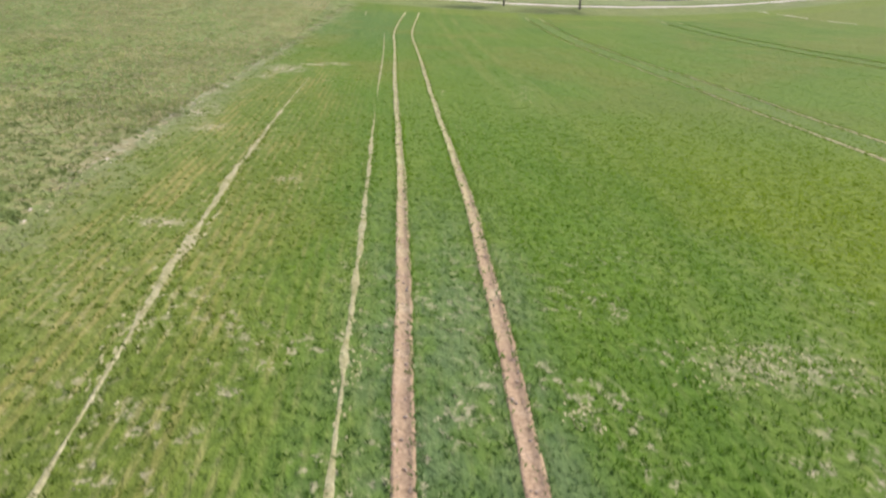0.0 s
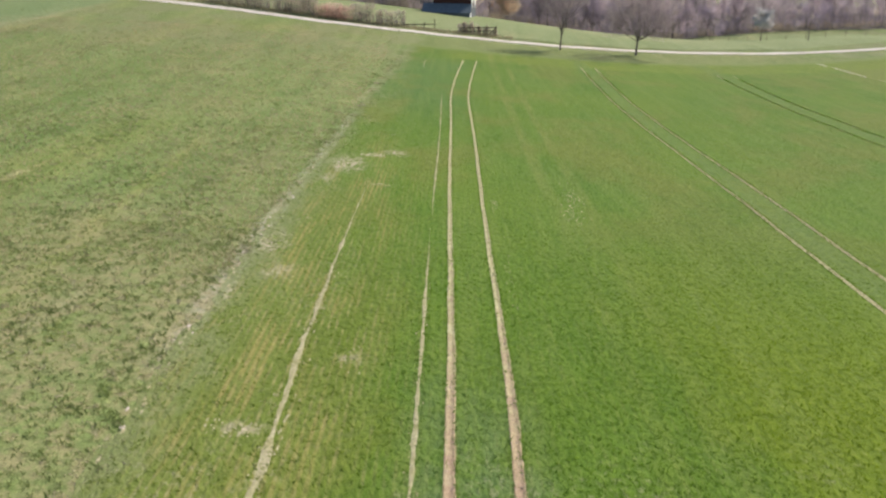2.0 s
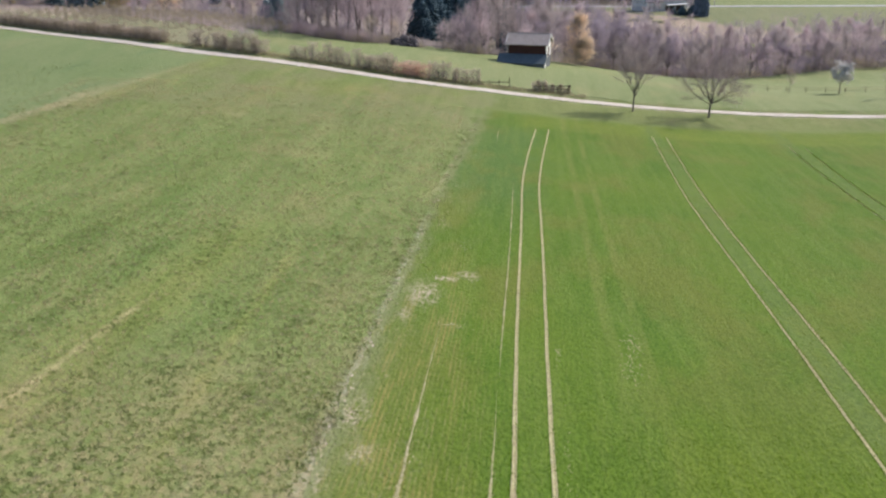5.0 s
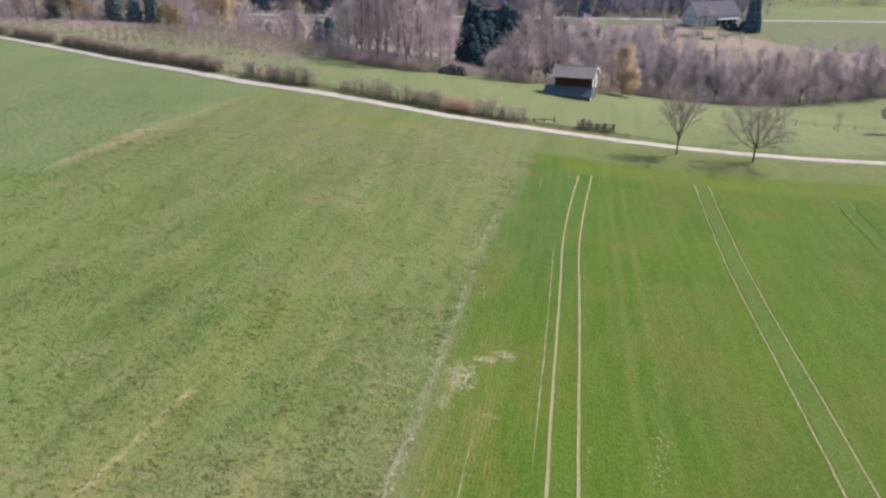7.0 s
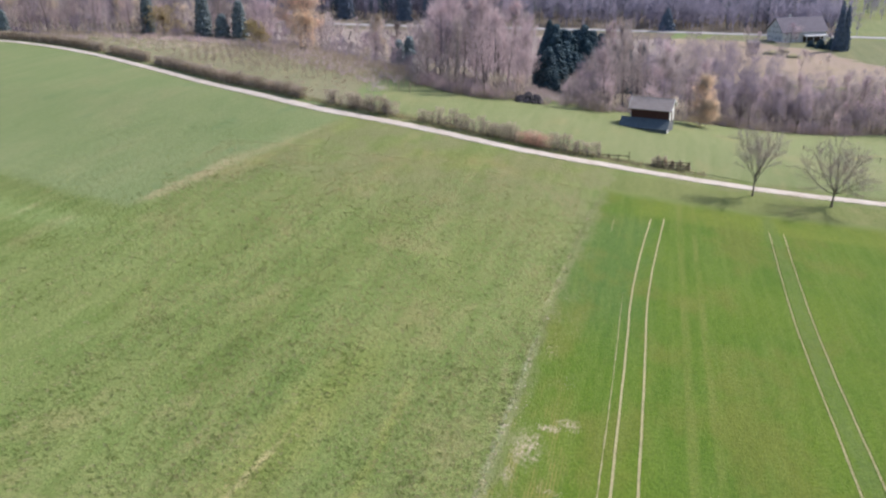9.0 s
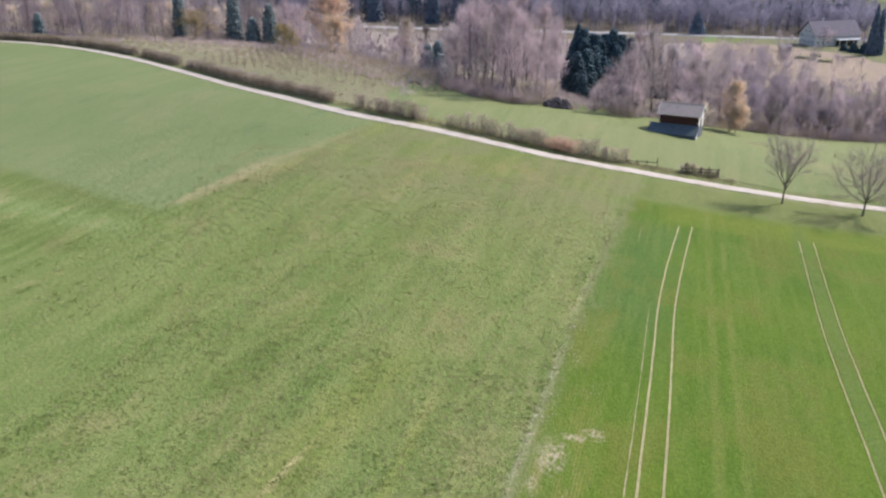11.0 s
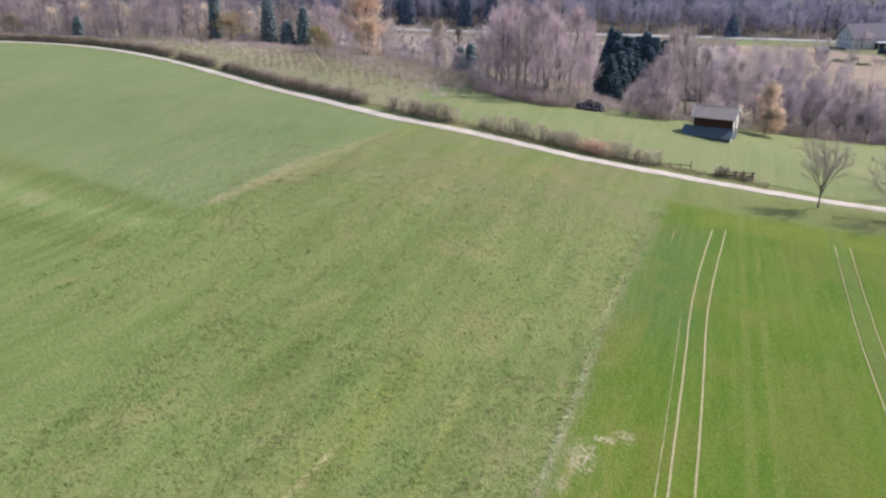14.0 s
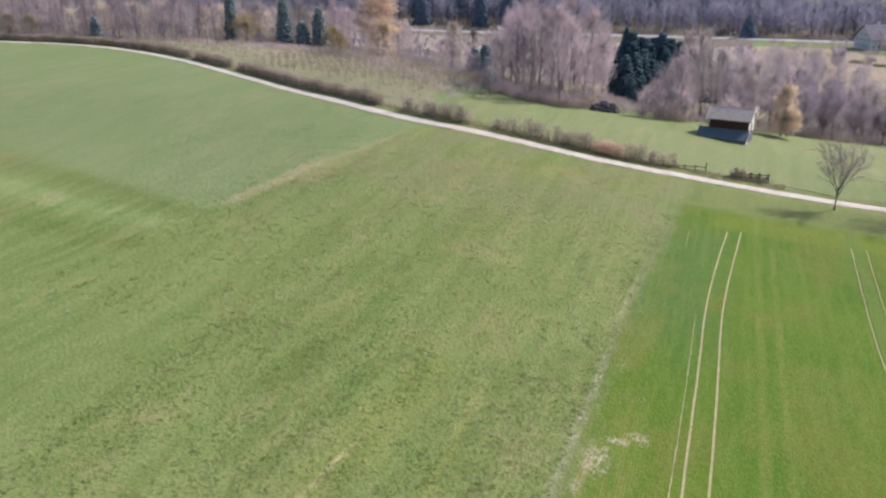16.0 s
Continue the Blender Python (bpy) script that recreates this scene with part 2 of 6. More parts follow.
swath((-10.5, 38.0), (-10.3, 46), (0.30, 0.45), 0.5, (0.40, 0.35, 0.27), 0.6, 25, True)
swath((-16.2, 24.0), (-15.2, 36), (0.25, 0.35), 0.6, (0.40, 0.34, 0.22), 0.6, 26, True)
swath((-10.0, 94.0), (-7.3, 142), (0.2, 0.25), 0.35, (0.36, 0.32, 0.19), 0.7, 24, True)
# duller, browner grass towards the road
upper = n.maths("MULTIPLY", n.span(n.axis(1), 100.0, 150.0), n.maths("SUBTRACT", 1.0, field))
col = n.mix(n.maths("MULTIPLY", upper, n.span(n.noise(0.12, 4, 0.65, (1, 0.6, 1), (8, 8, 0)), 0.38, 0.62, 0.15, 0.65)), col, (0.205, 0.195, 0.098))
# rough, half dried growth on the near slope
dryer = n.maths("MULTIPLY", n.maths("MULTIPLY", n.span(n.axis(1), 42.0, 70.0), n.span(n.axis(1), 165.0, 110.0)), n.span(n.axis(0), -75.0, -50.0))
col = n.mix(n.maths("MULTIPLY", dryer, n.span(n.noise(0.16, 5, 0.65, (1, 0.5, 1), (28, 3, 0)), 0.40, 0.64, 0.0, 0.20)), col, (0.25, 0.24, 0.095))
worn = n.maths("MULTIPLY", n.span(n.axis(0), -40.0, -18.0), n.maths("MULTIPLY", n.span(n.axis(1), 20.0, 32.0), n.span(n.axis(1), 58.0, 38.0)))
col = n.mix(n.maths("MULTIPLY", worn, n.span(n.noise(0.8, 6, 0.75, (1, 0.6, 1), (44, 3, 0)), 0.36, 0.62, 0.0, 0.5)), col, (0.27, 0.245, 0.12))
rough_ = n.maths("MULTIPLY", n.span(n.axis(1), 52.0, 32.0), n.span(n.axis(0), -70.0, -30.0))
col = n.mix(n.maths("MULTIPLY", rough_, n.span(n.noise(1.5, 6, 0.75, (1, 0.8, 1), (17, 5, 0)), 0.42, 0.62, 0.0, 0.75)), col, (0.29, 0.25, 0.125))
col = n.mix(n.maths("MULTIPLY", rough_, n.span(n.noise(1.3, 4, 0.7, (1, 1, 1), (4, 25, 0)), 0.54, 0.66, 0.0, 0.38)), col, (0.085, 0.12, 0.035))
MEADOW = n.colour(col)
n, col = meadow_material("valley_grass", ((0.185, 0.215, 0.095), (0.205, 0.230, 0.106), (0.23, 0.236, 0.12), (0.226, 0.246, 0.12)), 0.5, relief=0.12)
swath((20.0, 200.0), (48.0, 186.0), (5.0, 6.0), 5.0, (0.29, 0.26, 0.135), 0.55, 31, True)
PASTURE = n.colour(col)
n, col = meadow_material("pale_mown_strip", ((0.17, 0.185, 0.095), (0.185, 0.19, 0.105), (0.205, 0.195, 0.118), (0.205, 0.205, 0.11)), 0.5)
PALE_STRIP = n.colour(col)
n, col = meadow_material("verge_grass", ((0.150, 0.180, 0.060), (0.168, 0.192, 0.068), (0.19, 0.198, 0.082), (0.185, 0.206, 0.072)), 0.7)
VERGE = n.colour(col)
n, col = meadow_material("dry_worn_strip", ((0.27, 0.245, 0.12), (0.30, 0.255, 0.135), (0.32, 0.265, 0.145), (0.24, 0.235, 0.105)), 1.0)
DRY_STRIP = n.colour(col)
n, col = meadow_material("reed_beds", ((0.32, 0.245, 0.20), (0.36, 0.27, 0.23), (0.39, 0.295, 0.255), (0.32, 0.255, 0.195)), 0.5)
REEDS = n.colour(col)
n, col = meadow_material("woodland_litter", ((0.16, 0.13, 0.11), (0.19, 0.15, 0.125), (0.21, 0.165, 0.14), (0.18, 0.155, 0.115)), 0.4)
LITTER = n.colour(col)

n, col = meadow_material("dry_valley_flat", ((0.30, 0.245, 0.235), (0.335, 0.27, 0.262), (0.36, 0.292, 0.285), (0.31, 0.255, 0.235)), 0.5)
VALLEY_FLAT = n.colour(col)

n, col = meadow_material("orchard_grass", ((0.225, 0.215, 0.13), (0.25, 0.225, 0.15), (0.275, 0.24, 0.17), (0.235, 0.23, 0.13)), 0.5)
ORCHARD = n.colour(col)

# young cereal crop: drilled rows run along y
def crop_tone(n):
    """The crop's own colour over the field: deep green, yellowing to the right, bluish and thin beside the wheel tracks and at the far corner."""
    x, y = n.axis(0), n.axis(1)
    col = n.ramp(n.noise(0.06, 4, 0.6, (1, 0.5, 1)), (0.3, (0.070, 0.134, 0.014)), (0.5, (0.089, 0.151, 0.015)), (0.72, (0.114, 0.166, 0.018)))
    drift = n.maths("MULTIPLY", n.maths("SUBTRACT", n.noise(0.22, 4, 0.65, (1, 0.5, 1), (3, 8, 0)), 0.5), 9.0)
    near = n.span(y, 55.0, 22.0)
    right = n.span(n.maths("ADD", x, drift), 6.5, 12.5)
    col = n.mix(n.maths("MULTIPLY", n.maths("MULTIPLY", right, near), 0.75), col, (0.130, 0.172, 0.010))
    olive = n.maths("MULTIPLY", n.span(n.maths("ADD", x, drift), -0.5, -4.0), near)
    col = n.mix(n.maths("MULTIPLY", olive, 0.55), col, (0.135, 0.150, 0.026))
    beside = n.maths("MULTIPLY", n.span(n.maths("ADD", x, n.maths("MULTIPLY", drift, 0.25)), -2.2, -0.6), n.span(n.maths("ADD", x, n.maths("MULTIPLY", drift, 0.3)), 3.6, 2.2))
    beside = n.maths("MULTIPLY", beside, n.span(y, 34.0, 14.0))
    col = n.mix(n.maths("MULTIPLY", beside, n.span(n.noise(0.9, 4, 0.65, (1, 0.5, 1), (6, 2, 0)), 0.38, 0.6, 0.25, 0.9)), col, (0.112, 0.158, 0.062))
    corner = n.maths("MULTIPLY", n.span(n.maths("ADD", x, drift), 5.0, -1.0), n.maths("MULTIPLY", n.span(y, 78.0, 104.0), n.span(y, 142.0, 134.0)))
    col = n.mix(n.maths("MULTIPLY", corner, 0.65), col, (0.080, 0.143, 0.037))
    brown = n.maths("MULTIPLY", n.span(n.noise(0.09, 4, 0.65, (1.2, 0.6, 1), (22, 6, 0)), 0.47, 0.64, 0.0, 0.6), n.span(y, 30.0, 60.0))
    col = n.mix(brown, col, (0.142, 0.152, 0.030))
    beyond = n.span(x, 62.8, 63.6)
    col = n.mix(n.maths("MULTIPLY", beyond, 0.65), col, (0.160, 0.180, 0.040))
    # darker towards the near end of the field
    near_end = n.span(n.maths("ADD", y, n.maths("MULTIPLY", drift, 0.6)), 19.0, 10.0)
    col = n.mix(n.maths("MULTIPLY", near_end, 0.6), col, n.mix(1.0, col, (0.76, 0.80, 0.85), "MULTIPLY"))
    head = n.maths("MULTIPLY", n.span(n.maths("ADD", y, n.maths("MULTIPLY", drift, 0.25)), 138.0, 141.5), n.span(n.maths("ADD", x, drift), -6.0, 4.0))
    col = n.mix(n.maths("MULTIPLY", head, n.span(n.noise(0.2, 4, 0.65, (1, 1, 1), (9, 2, 0)), 0.35, 0.65, 0.4, 0.8)), col, (0.150, 0.190, 0.026))
    return n.mix(1.0, col, (0.96, 0.975, 0.97), "MULTIPLY")


n = Nodes("young_cereal")
x, y = n.axis(0), n.axis(1)
col = crop_tone(n)
col = n.mix(n.span(n.noise(1.0, 3, 0.6, (0.9, 0.03, 1), twist=0.3), 0.42, 0.68, 0.0, 0.28), col, (0.155, 0.20, 0.045))
lanes = n.maths("MULTIPLY", n.span(x, 6.0, 6.5), n.span(x, 6.9, 7.5, 1.0, 0.0))
lanes = n.maths("ADD", lanes, n.maths("MULTIPLY", n.span(x, 8.3, 8.8), n.span(x, 9.1, 9.6, 1.0, 0.0)))
lanes = n.maths("MULTIPLY", lanes, n.span(y, 35.0, 75.0, 0.3, 1.0))
col = n.mix(n.maths("MULTIPLY", lanes, n.span(n.noise(0.8, 4, 0.6, (0.8, 0.12, 1)), 0.35, 0.6, 0.15, 0.5)), col, (0.18, 0.195, 0.050))
between = n.maths("MULTIPLY", n.span(x, 19.9, 20.5), n.span(x, 22.9, 22.2))
between = n.maths("MAXIMUM", between, n.maths("MULTIPLY", n.span(x, 40.8, 41.4), n.span(x, 44.0, 43.2)))
col = n.mix(n.maths("MULTIPLY", between, n.span(n.noise(1.1, 4, 0.65, (1, 0.3, 1), (4, 4, 0)), 0.35, 0.6, 0.15, 0.6)), col, (0.115, 0.162, 0.045))
rows_ = n.maths("SINE", n.maths("MULTIPLY", n.maths("ADD", x, n.maths("MULTIPLY", n.noise(0.9), 0.10)), 2 * math.pi / 0.30))
thin = n.maths("MULTIPLY", n.span(rows_, 0.0, 0.9), n.span(n.noise(2.2, 5, 0.7, (1, 0.3, 1)), 0.42, 0.66, 0.0, 0.8))
west = n.span(x, 0.0, -7.0)
thin = n.maths("MULTIPLY", thin, n.maths("ADD", 0.12, n.maths("MULTIPLY", n.maths("MULTIPLY", west, n.span(y, 60.0, 26.0, 0.12, 1.0)), 0.85)))
col = n.mix(thin, col, (0.33, 0.275, 0.130))
clumps = n.noise(4.2, 4, 0.62, (1, 0.6, 1))
col = n.mix(n.span(clumps, 0.34, 0.66), n.mix(1.0, col, (0.80, 0.84, 0.82), "MULTIPLY"), n.mix(1.0, col, (1.16, 1.13, 1.10), "MULTIPLY"))
# thin stand with soil showing between the plants
specks = n.span(n.noise(3.4, 5, 0.72, (1.3, 0.8, 1), (5, 2, 0)), 0.52, 0.63, 0.0, 0.75)
poor = n.maths("MULTIPLY", n.span(y, 26.0, 12.0), n.span(n.noise(0.45, 4, 0.6, (1, 0.8, 1), (1, 9, 0)), 0.44, 0.58))
poor = n.maths("MAXIMUM", poor, n.maths("MULTIPLY", n.span(x, -3.0, -9.0), n.span(n.noise(0.4, 4, 0.6, (1, 0.5, 1), (15, 2, 0)), 0.46, 0.62)))
col = n.mix(n.maths("MULTIPLY", specks, poor), col, (0.37, 0.315, 0.215))
fade = n.maths("MULTIPLY", n.span(n.maths("ADD", x, n.maths("MULTIPLY", n.noise(0.35, 4, 0.65, (1, 0.5, 1)), 5.0)), -0.5, -6.6, 0.0, 0.9), n.span(y, 80.0, 55.0, 0.12, 0.5))
col = n.mix(fade, col, n.mix(n.noise(0.9, 4, 0.6), (0.120, 0.160, 0.035), (0.175, 0.190, 0.055)))
yellowing = n.maths("MULTIPLY", n.span(n.noise(0.5, 5, 0.7, (1.6, 0.25, 1), (13, 4, 0)), 0.44, 0.66, 0.0, 0.75), n.span(rows_, -0.7, 0.7, 0.3, 1.0))
col = n.mix(n.maths("MULTIPLY", n.maths("MULTIPLY", yellowing, west), n.span(y, 82.0, 60.0, 0.1, 1.0)), col, (0.27, 0.225, 0.075))
# washed-out places with pinkish soil
def smear(cx, cy, rx, ry, amount, seed):
    global col
    dx = n.maths("DIVIDE", n.maths("SUBTRACT", x, cx), rx)
    dy = n.maths("DIVIDE", n.maths("SUBTRACT", y, cy), ry)
    d = n.maths("SQRT", n.maths("ADD", n.maths("MULTIPLY", dx, dx), n.maths("MULTIPLY", dy, dy)))
    d = n.maths("ADD", d, n.maths("MULTIPLY", n.noise(1.6, 5, 0.75, (1, 0.6, 1), (seed, 0, 0)), 2.4))
    crumbs = n.span(n.noise(2.6, 6, 0.8, (1.2, 0.6, 1), (seed, 3, 0)), 0.43, 0.58)
    col = n.mix(n.maths("MULTIPLY", n.span(d, 2.5, 1.2, 0.0, amount), crumbs), col, (0.56, 0.44, 0.35))


smear(-7.6, 61.8, 1.5, 3.2, 0.75, 1)
smear(-6.0, 65.6, 1.1, 0.6, 0.9, 2)
smear(-4.4, 67.2, 1.0, 0.9, 0.85, 3)
smear(-8.4, 57.0, 0.7, 1.6, 0.5, 11)
smear(-9.2, 41.0, 0.9, 3.2, 0.8, 4)
smear(-8.0, 37.0, 0.9, 1.6, 0.5, 5)
smear(-9.7, 34.0, 0.7, 2.4, 0.8, 7)
smear(-3.5, 28.0, 0.7, 0.5, 0.5, 8)
smear(-6.3, 22.5, 0.8, 0.5, 0.6, 9)
smear(7.2, 14.0, 1.8, 1.2, 0.38, 10)
swath((-9.9, 28.0), (-9.4, 84), (0.22, 0.13), 0.3, (0.50, 0.465, 0.37), 0.58, 21, True)
swath((-9.4, 94.0), (-7.0, 142), (0.15, 0.15), 0.3, (0.36, 0.32, 0.19), 0.6, 24, True)
# dark gaps between the tillers
margin = n.maths("SUBTRACT", x, n.span(y, 88.0, 150.0, -10.0, -7.0))
margin = n.maths("ADD", margin, n.maths("MULTIPLY", n.maths("SUBTRACT", n.noise(0.55, 5, 0.7, (1, 0.45, 1), (2, 33, 0)), 0.5), 5.5))
col = n.mix(n.span(margin, 1.9, 0.2, 0.0, 0.8), col, n.mix(n.noise(1.9, 5, 0.66), (0.105, 0.150, 0.040), (0.225, 0.225, 0.105)))
gaps = n.noise(3.0, 5, 0.72, (1.2, 0.8, 1), (4, 19, 0))
col = n.mix(n.span(gaps, 0.56, 0.70, 0.0, 0.2), col, n.mix(1.0, col, (0.58, 0.62, 0.60), "MULTIPLY"))
# the crop thins out into the verge
ends_ = n.span(n.maths("ADD", y, n.maths("MULTIPLY", n.noise(0.25, 4, 0.65), 4.0)), 149.5, 153.5)
col = n.mix(ends_, col, (0.160, 0.195, 0.060))
n.bump(clumps, 0.9, 0.16)
CROP = n.colour(col)

# bare earth in the wheel tracks
n = Nodes("trodden_earth")
e1, e2 = n.noise(1.3, 4, 0.6), n.noise(14, 4, 0.65)
col = n.ramp(e1, (0.3, (0.40, 0.36, 0.205)), (0.55, SOIL), (0.75, (0.53, 0.485, 0.30)))
col = n.mix(n.span(e2, 0.35, 0.7), n.mix(1.0, col, (0.68, 0.66, 0.64), "MULTIPLY"), n.mix(1.0, col, (1.15, 1.15, 1.15), "MULTIPLY"))
pink = n.span(n.maths("ADD", n.axis(1), n.maths("MULTIPLY", e1, 30.0)), 55.0, 26.0)
col = n.mix(pink, col, n.mix(1.0, col, (0.92, 0.70, 0.86), "MULTIPLY"))
n.bump(e2, 0.8, 0.05)
EARTH = n.colour(col)
n = Nodes("dry_straw_earth")
e1, e2 = n.noise(1.7, 4, 0.65), n.noise(9, 4, 0.65)
col = n.ramp(e1, (0.3, (0.30, 0.275, 0.13)), (0.55, (0.39, 0.35, 0.21)), (0.75, (0.47, 0.415, 0.28)))
col = n.mix(n.span(e2, 0.35, 0.7), n.mix(1.0, col, (0.7, 0.7, 0.66), "MULTIPLY"), n.mix(1.0, col, (1.12, 1.12, 1.1), "MULTIPLY"))
n.bump(e2, 0.8, 0.04)
STRAW = n.colour(col)
n = Nodes("chalky_crumbs")
col = n.ramp(n.noise(3, 4, 0.65), (0.3, (0.38, 0.31, 0.235)), (0.6, (0.52, 0.435, 0.36)))
n.bump(n.noise(14, 3), 0.5, 0.03)
CHALK = n.colour(col)
n = Nodes("pale_gravel")
e1, e2 = n.noise(0.35, 4, 0.6), n.noise(11, 4, 0.7)
col = n.ramp(e1, (0.3, (0.49, 0.42, 0.345)), (0.55, (0.61, 0.545, 0.47)), (0.8, (0.68, 0.62, 0.54)))
col = n.mix(n.span(e2, 0.35, 0.68), n.mix(1.0, col, (0.8, 0.8, 0.8), "MULTIPLY"), col)
n.bump(e2, 0.6, 0.03)
GRAVEL = n.colour(col)
n = Nodes("pale_asphalt", 0.8)
col = n.ramp(n.noise(0.2, 4, 0.6), (0.35, (0.34, 0.33, 0.33)), (0.7, (0.44, 0.43, 0.42)))
n.bump(n.noise(30, 2), 0.3, 0.01)
ASPHALT = n.colour(col)


def varied(name, a, b, rough=0.85, per_island=False, relief=0.0, thin=0.0, mottle=2.0):
    """A material that goes from colour a to colour b from piece to piece, with a mottle of its own."""
    n = Nodes(name, rough)
    col = n.mix(n.island() if per_island else n.chance(), a, b)
    m = n.noise(mottle, 3, 0.6)
    col = n.mix(n.span(m, 0.3, 0.7), n.mix(1.0, col, (0.72, 0.74, 0.74), "MULTIPLY"), n.mix(1.0, col, (1.18, 1.16, 1.14), "MULTIPLY"))
    if relief:
        n.bump(n.noise(18, 3, 0.6), relief, 0.03)
    if thin:
        # light that shines through thin leaves
        t = n.tree.nodes.new("ShaderNodeBsdfTranslucent")
        n.tree.links.new(col, t.inputs["Color"])
        mixer = n.tree.nodes.new("ShaderNodeMixShader")
        mixer.inputs[0].default_value = thin
        n.tree.links.new(n.bsdf.outputs[0], mixer.inputs[1])
        n.tree.links.new(t.outputs[0], mixer.inputs[2])
        n.tree.links.new(mixer.outputs[0], n.tree.nodes["Material Output"].inputs["Surface"])
    return n.colour(col)


n = Nodes("cereal_blades", 0.6)
col = crop_tone(n)
col = n.mix(n.island(), n.mix(1.0, col, (1.0, 1.10, 1.0), "MULTIPLY"), n.mix(1.0, col, (1.85, 1.80, 1.75), "MULTIPLY"))
leaf = n.tree.nodes.new("ShaderNodeBsdfTranslucent")
n.tree.links.new(col, leaf.inputs["Color"])
mixer = n.tree.nodes.new("ShaderNodeMixShader")
mixer.inputs[0].default_value = 0.7
n.tree.links.new(n.bsdf.outputs[0], mixer.inputs[1])
n.tree.links.new(leaf.outputs[0], mixer.inputs[2])
n.tree.links.new(mixer.outputs[0], n.tree.nodes["Material Output"].inputs["Surface"])
BLADES = n.colour(col)
TURF = varied("meadow_blades", (0.192, 0.246, 0.079), (0.313, 0.34, 0.138), 0.7, True, thin=0.65, mottle=0.3)
DRY_BLADES = varied("dry_blades", (0.36, 0.325, 0.19), (0.50, 0.45, 0.29), 0.8, True, thin=0.5, mottle=0.5)
STALKS = varied("dry_stalks", (0.45, 0.375, 0.21), (0.58, 0.49, 0.30), 0.8, True, thin=0.6, mottle=0.2)
CLODS = varied("earth_clods", (0.44, 0.335, 0.28), (0.56, 0.43, 0.37), 0.95, True, mottle=6)
BARK = varied("grey_bark", (0.15, 0.125, 0.11), (0.20, 0.165, 0.145), 0.95, relief=0.6)
WOOD_BARK = varied("woodland_bark", (0.130, 0.108, 0.106), (0.240, 0.204, 0.201), 0.95, relief=0.5)
TWIGS = varied("bare_twigs", (0.497, 0.434, 0.413), (0.562, 0.501, 0.481), 0.9, mottle=0.6, thin=0.6)
TWIGS_BROWN = varied("brown_twigs", (0.328, 0.280, 0.277), (0.496, 0.429, 0.425), 0.9, mottle=0.25, thin=0.6)
TWIGS_MAUVE = varied("mauve_twigs", (0.422, 0.340, 0.359), (0.623, 0.507, 0.539), 0.9, mottle=0.25, thin=0.6)
TWIGS_GREY = varied("grey_twigs", (0.262, 0.224, 0.268), (0.392, 0.335, 0.397), 0.9, mottle=0.25, thin=0.6)
TWIGS_TAN = varied("tan_twigs", (0.612, 0.522, 0.432), (0.742, 0.642, 0.542), 0.9, mottle=0.3, thin=0.6)
WILLOW = varied("yellow_willow_shoots", (0.905, 0.770, 0.630), (0.930, 0.835, 0.725), 0.8, thin=0.65, mottle=0.5)
ORANGE = varied("orange_catkins", (0.925, 0.755, 0.635), (0.945, 0.825, 0.730), 0.8, thin=0.65, mottle=0.3)
OLIVE = varied("olive_buds", (0.486, 0.413, 0.224), (0.594, 0.488, 0.280), 0.8, thin=0.5, mottle=0.5)
BLOSSOM = varied("white_blossom", (0.75, 0.70, 0.68), (0.82, 0.78, 0.76), 0.7, thin=0.2, mottle=1.0)
REDDISH = varied("reddish_twigs", (0.62, 0.43, 0.34), (0.72, 0.53, 0.43), 0.85, mottle=1.0, thin=0.6)
HEDGE = varied("hedge_twigs", (0.440, 0.372, 0.305), (0.570, 0.482, 0.402), 0.9, mottle=0.8, thin=0.6)
HEDGE_PALE = varied("pale_hedge_twigs", (0.381, 0.319, 0.241), (0.482, 0.409, 0.314), 0.9, mottle=0.8, thin=0.6)
NEEDLES = varied("spruce_needles", (0.048, 0.088, 0.105), (0.088, 0.131, 0.154), 0.8, True, mottle=0.4)
# woodland-edge conifers: needles lightened and greyed in colour for haze
NEEDLES_HAZED = varied("hazed_needles", (0.165, 0.210, 0.220), (0.228, 0.276, 0.288), 0.8, True, mottle=0.6)
# spruces across the valley: air haze painted in as a pale blue-grey
NEEDLES_FAR_HAZED = varied("far_hazed_needles", (0.128, 0.166, 0.220), (0.162, 0.203, 0.270), 0.85, True, mottle=0.6)
POST_WOOD = varied("weathered_posts", (0.17, 0.13, 0.10), (0.26, 0.21, 0.165), 0.9, relief=0.5)
STAKE_WOOD = varied("pale_stakes", (0.42, 0.36, 0.27), (0.55, 0.48, 0.37), 0.85)


def plain(name, colour_, rough=0.8, grain=8.0, stretch=(1, 1, 1), wear=0.25, relief=0.3, metal=0.0):
    n = Nodes(name, rough)
    n.bsdf.inputs["Metallic"].default_value = metal
    at = n.local()
    a, b = n.noise(grain, 4, 0.6, stretch, vector=at), n.noise(0.7, 4, 0.6, vector=at)
    dark = tuple(c * (1 - wear) for c in colour_)
    light = tuple(min(1, c * (1 + wear * 0.5)) for c in colour_)
    col = n.mix(n.span(a, 0.3, 0.7), dark, light)
    col = n.mix(n.span(b, 0.45, 0.7, 0.0, 0.5), col, dark)
    n.bump(a, relief, 0.02)
    return n.colour(col)


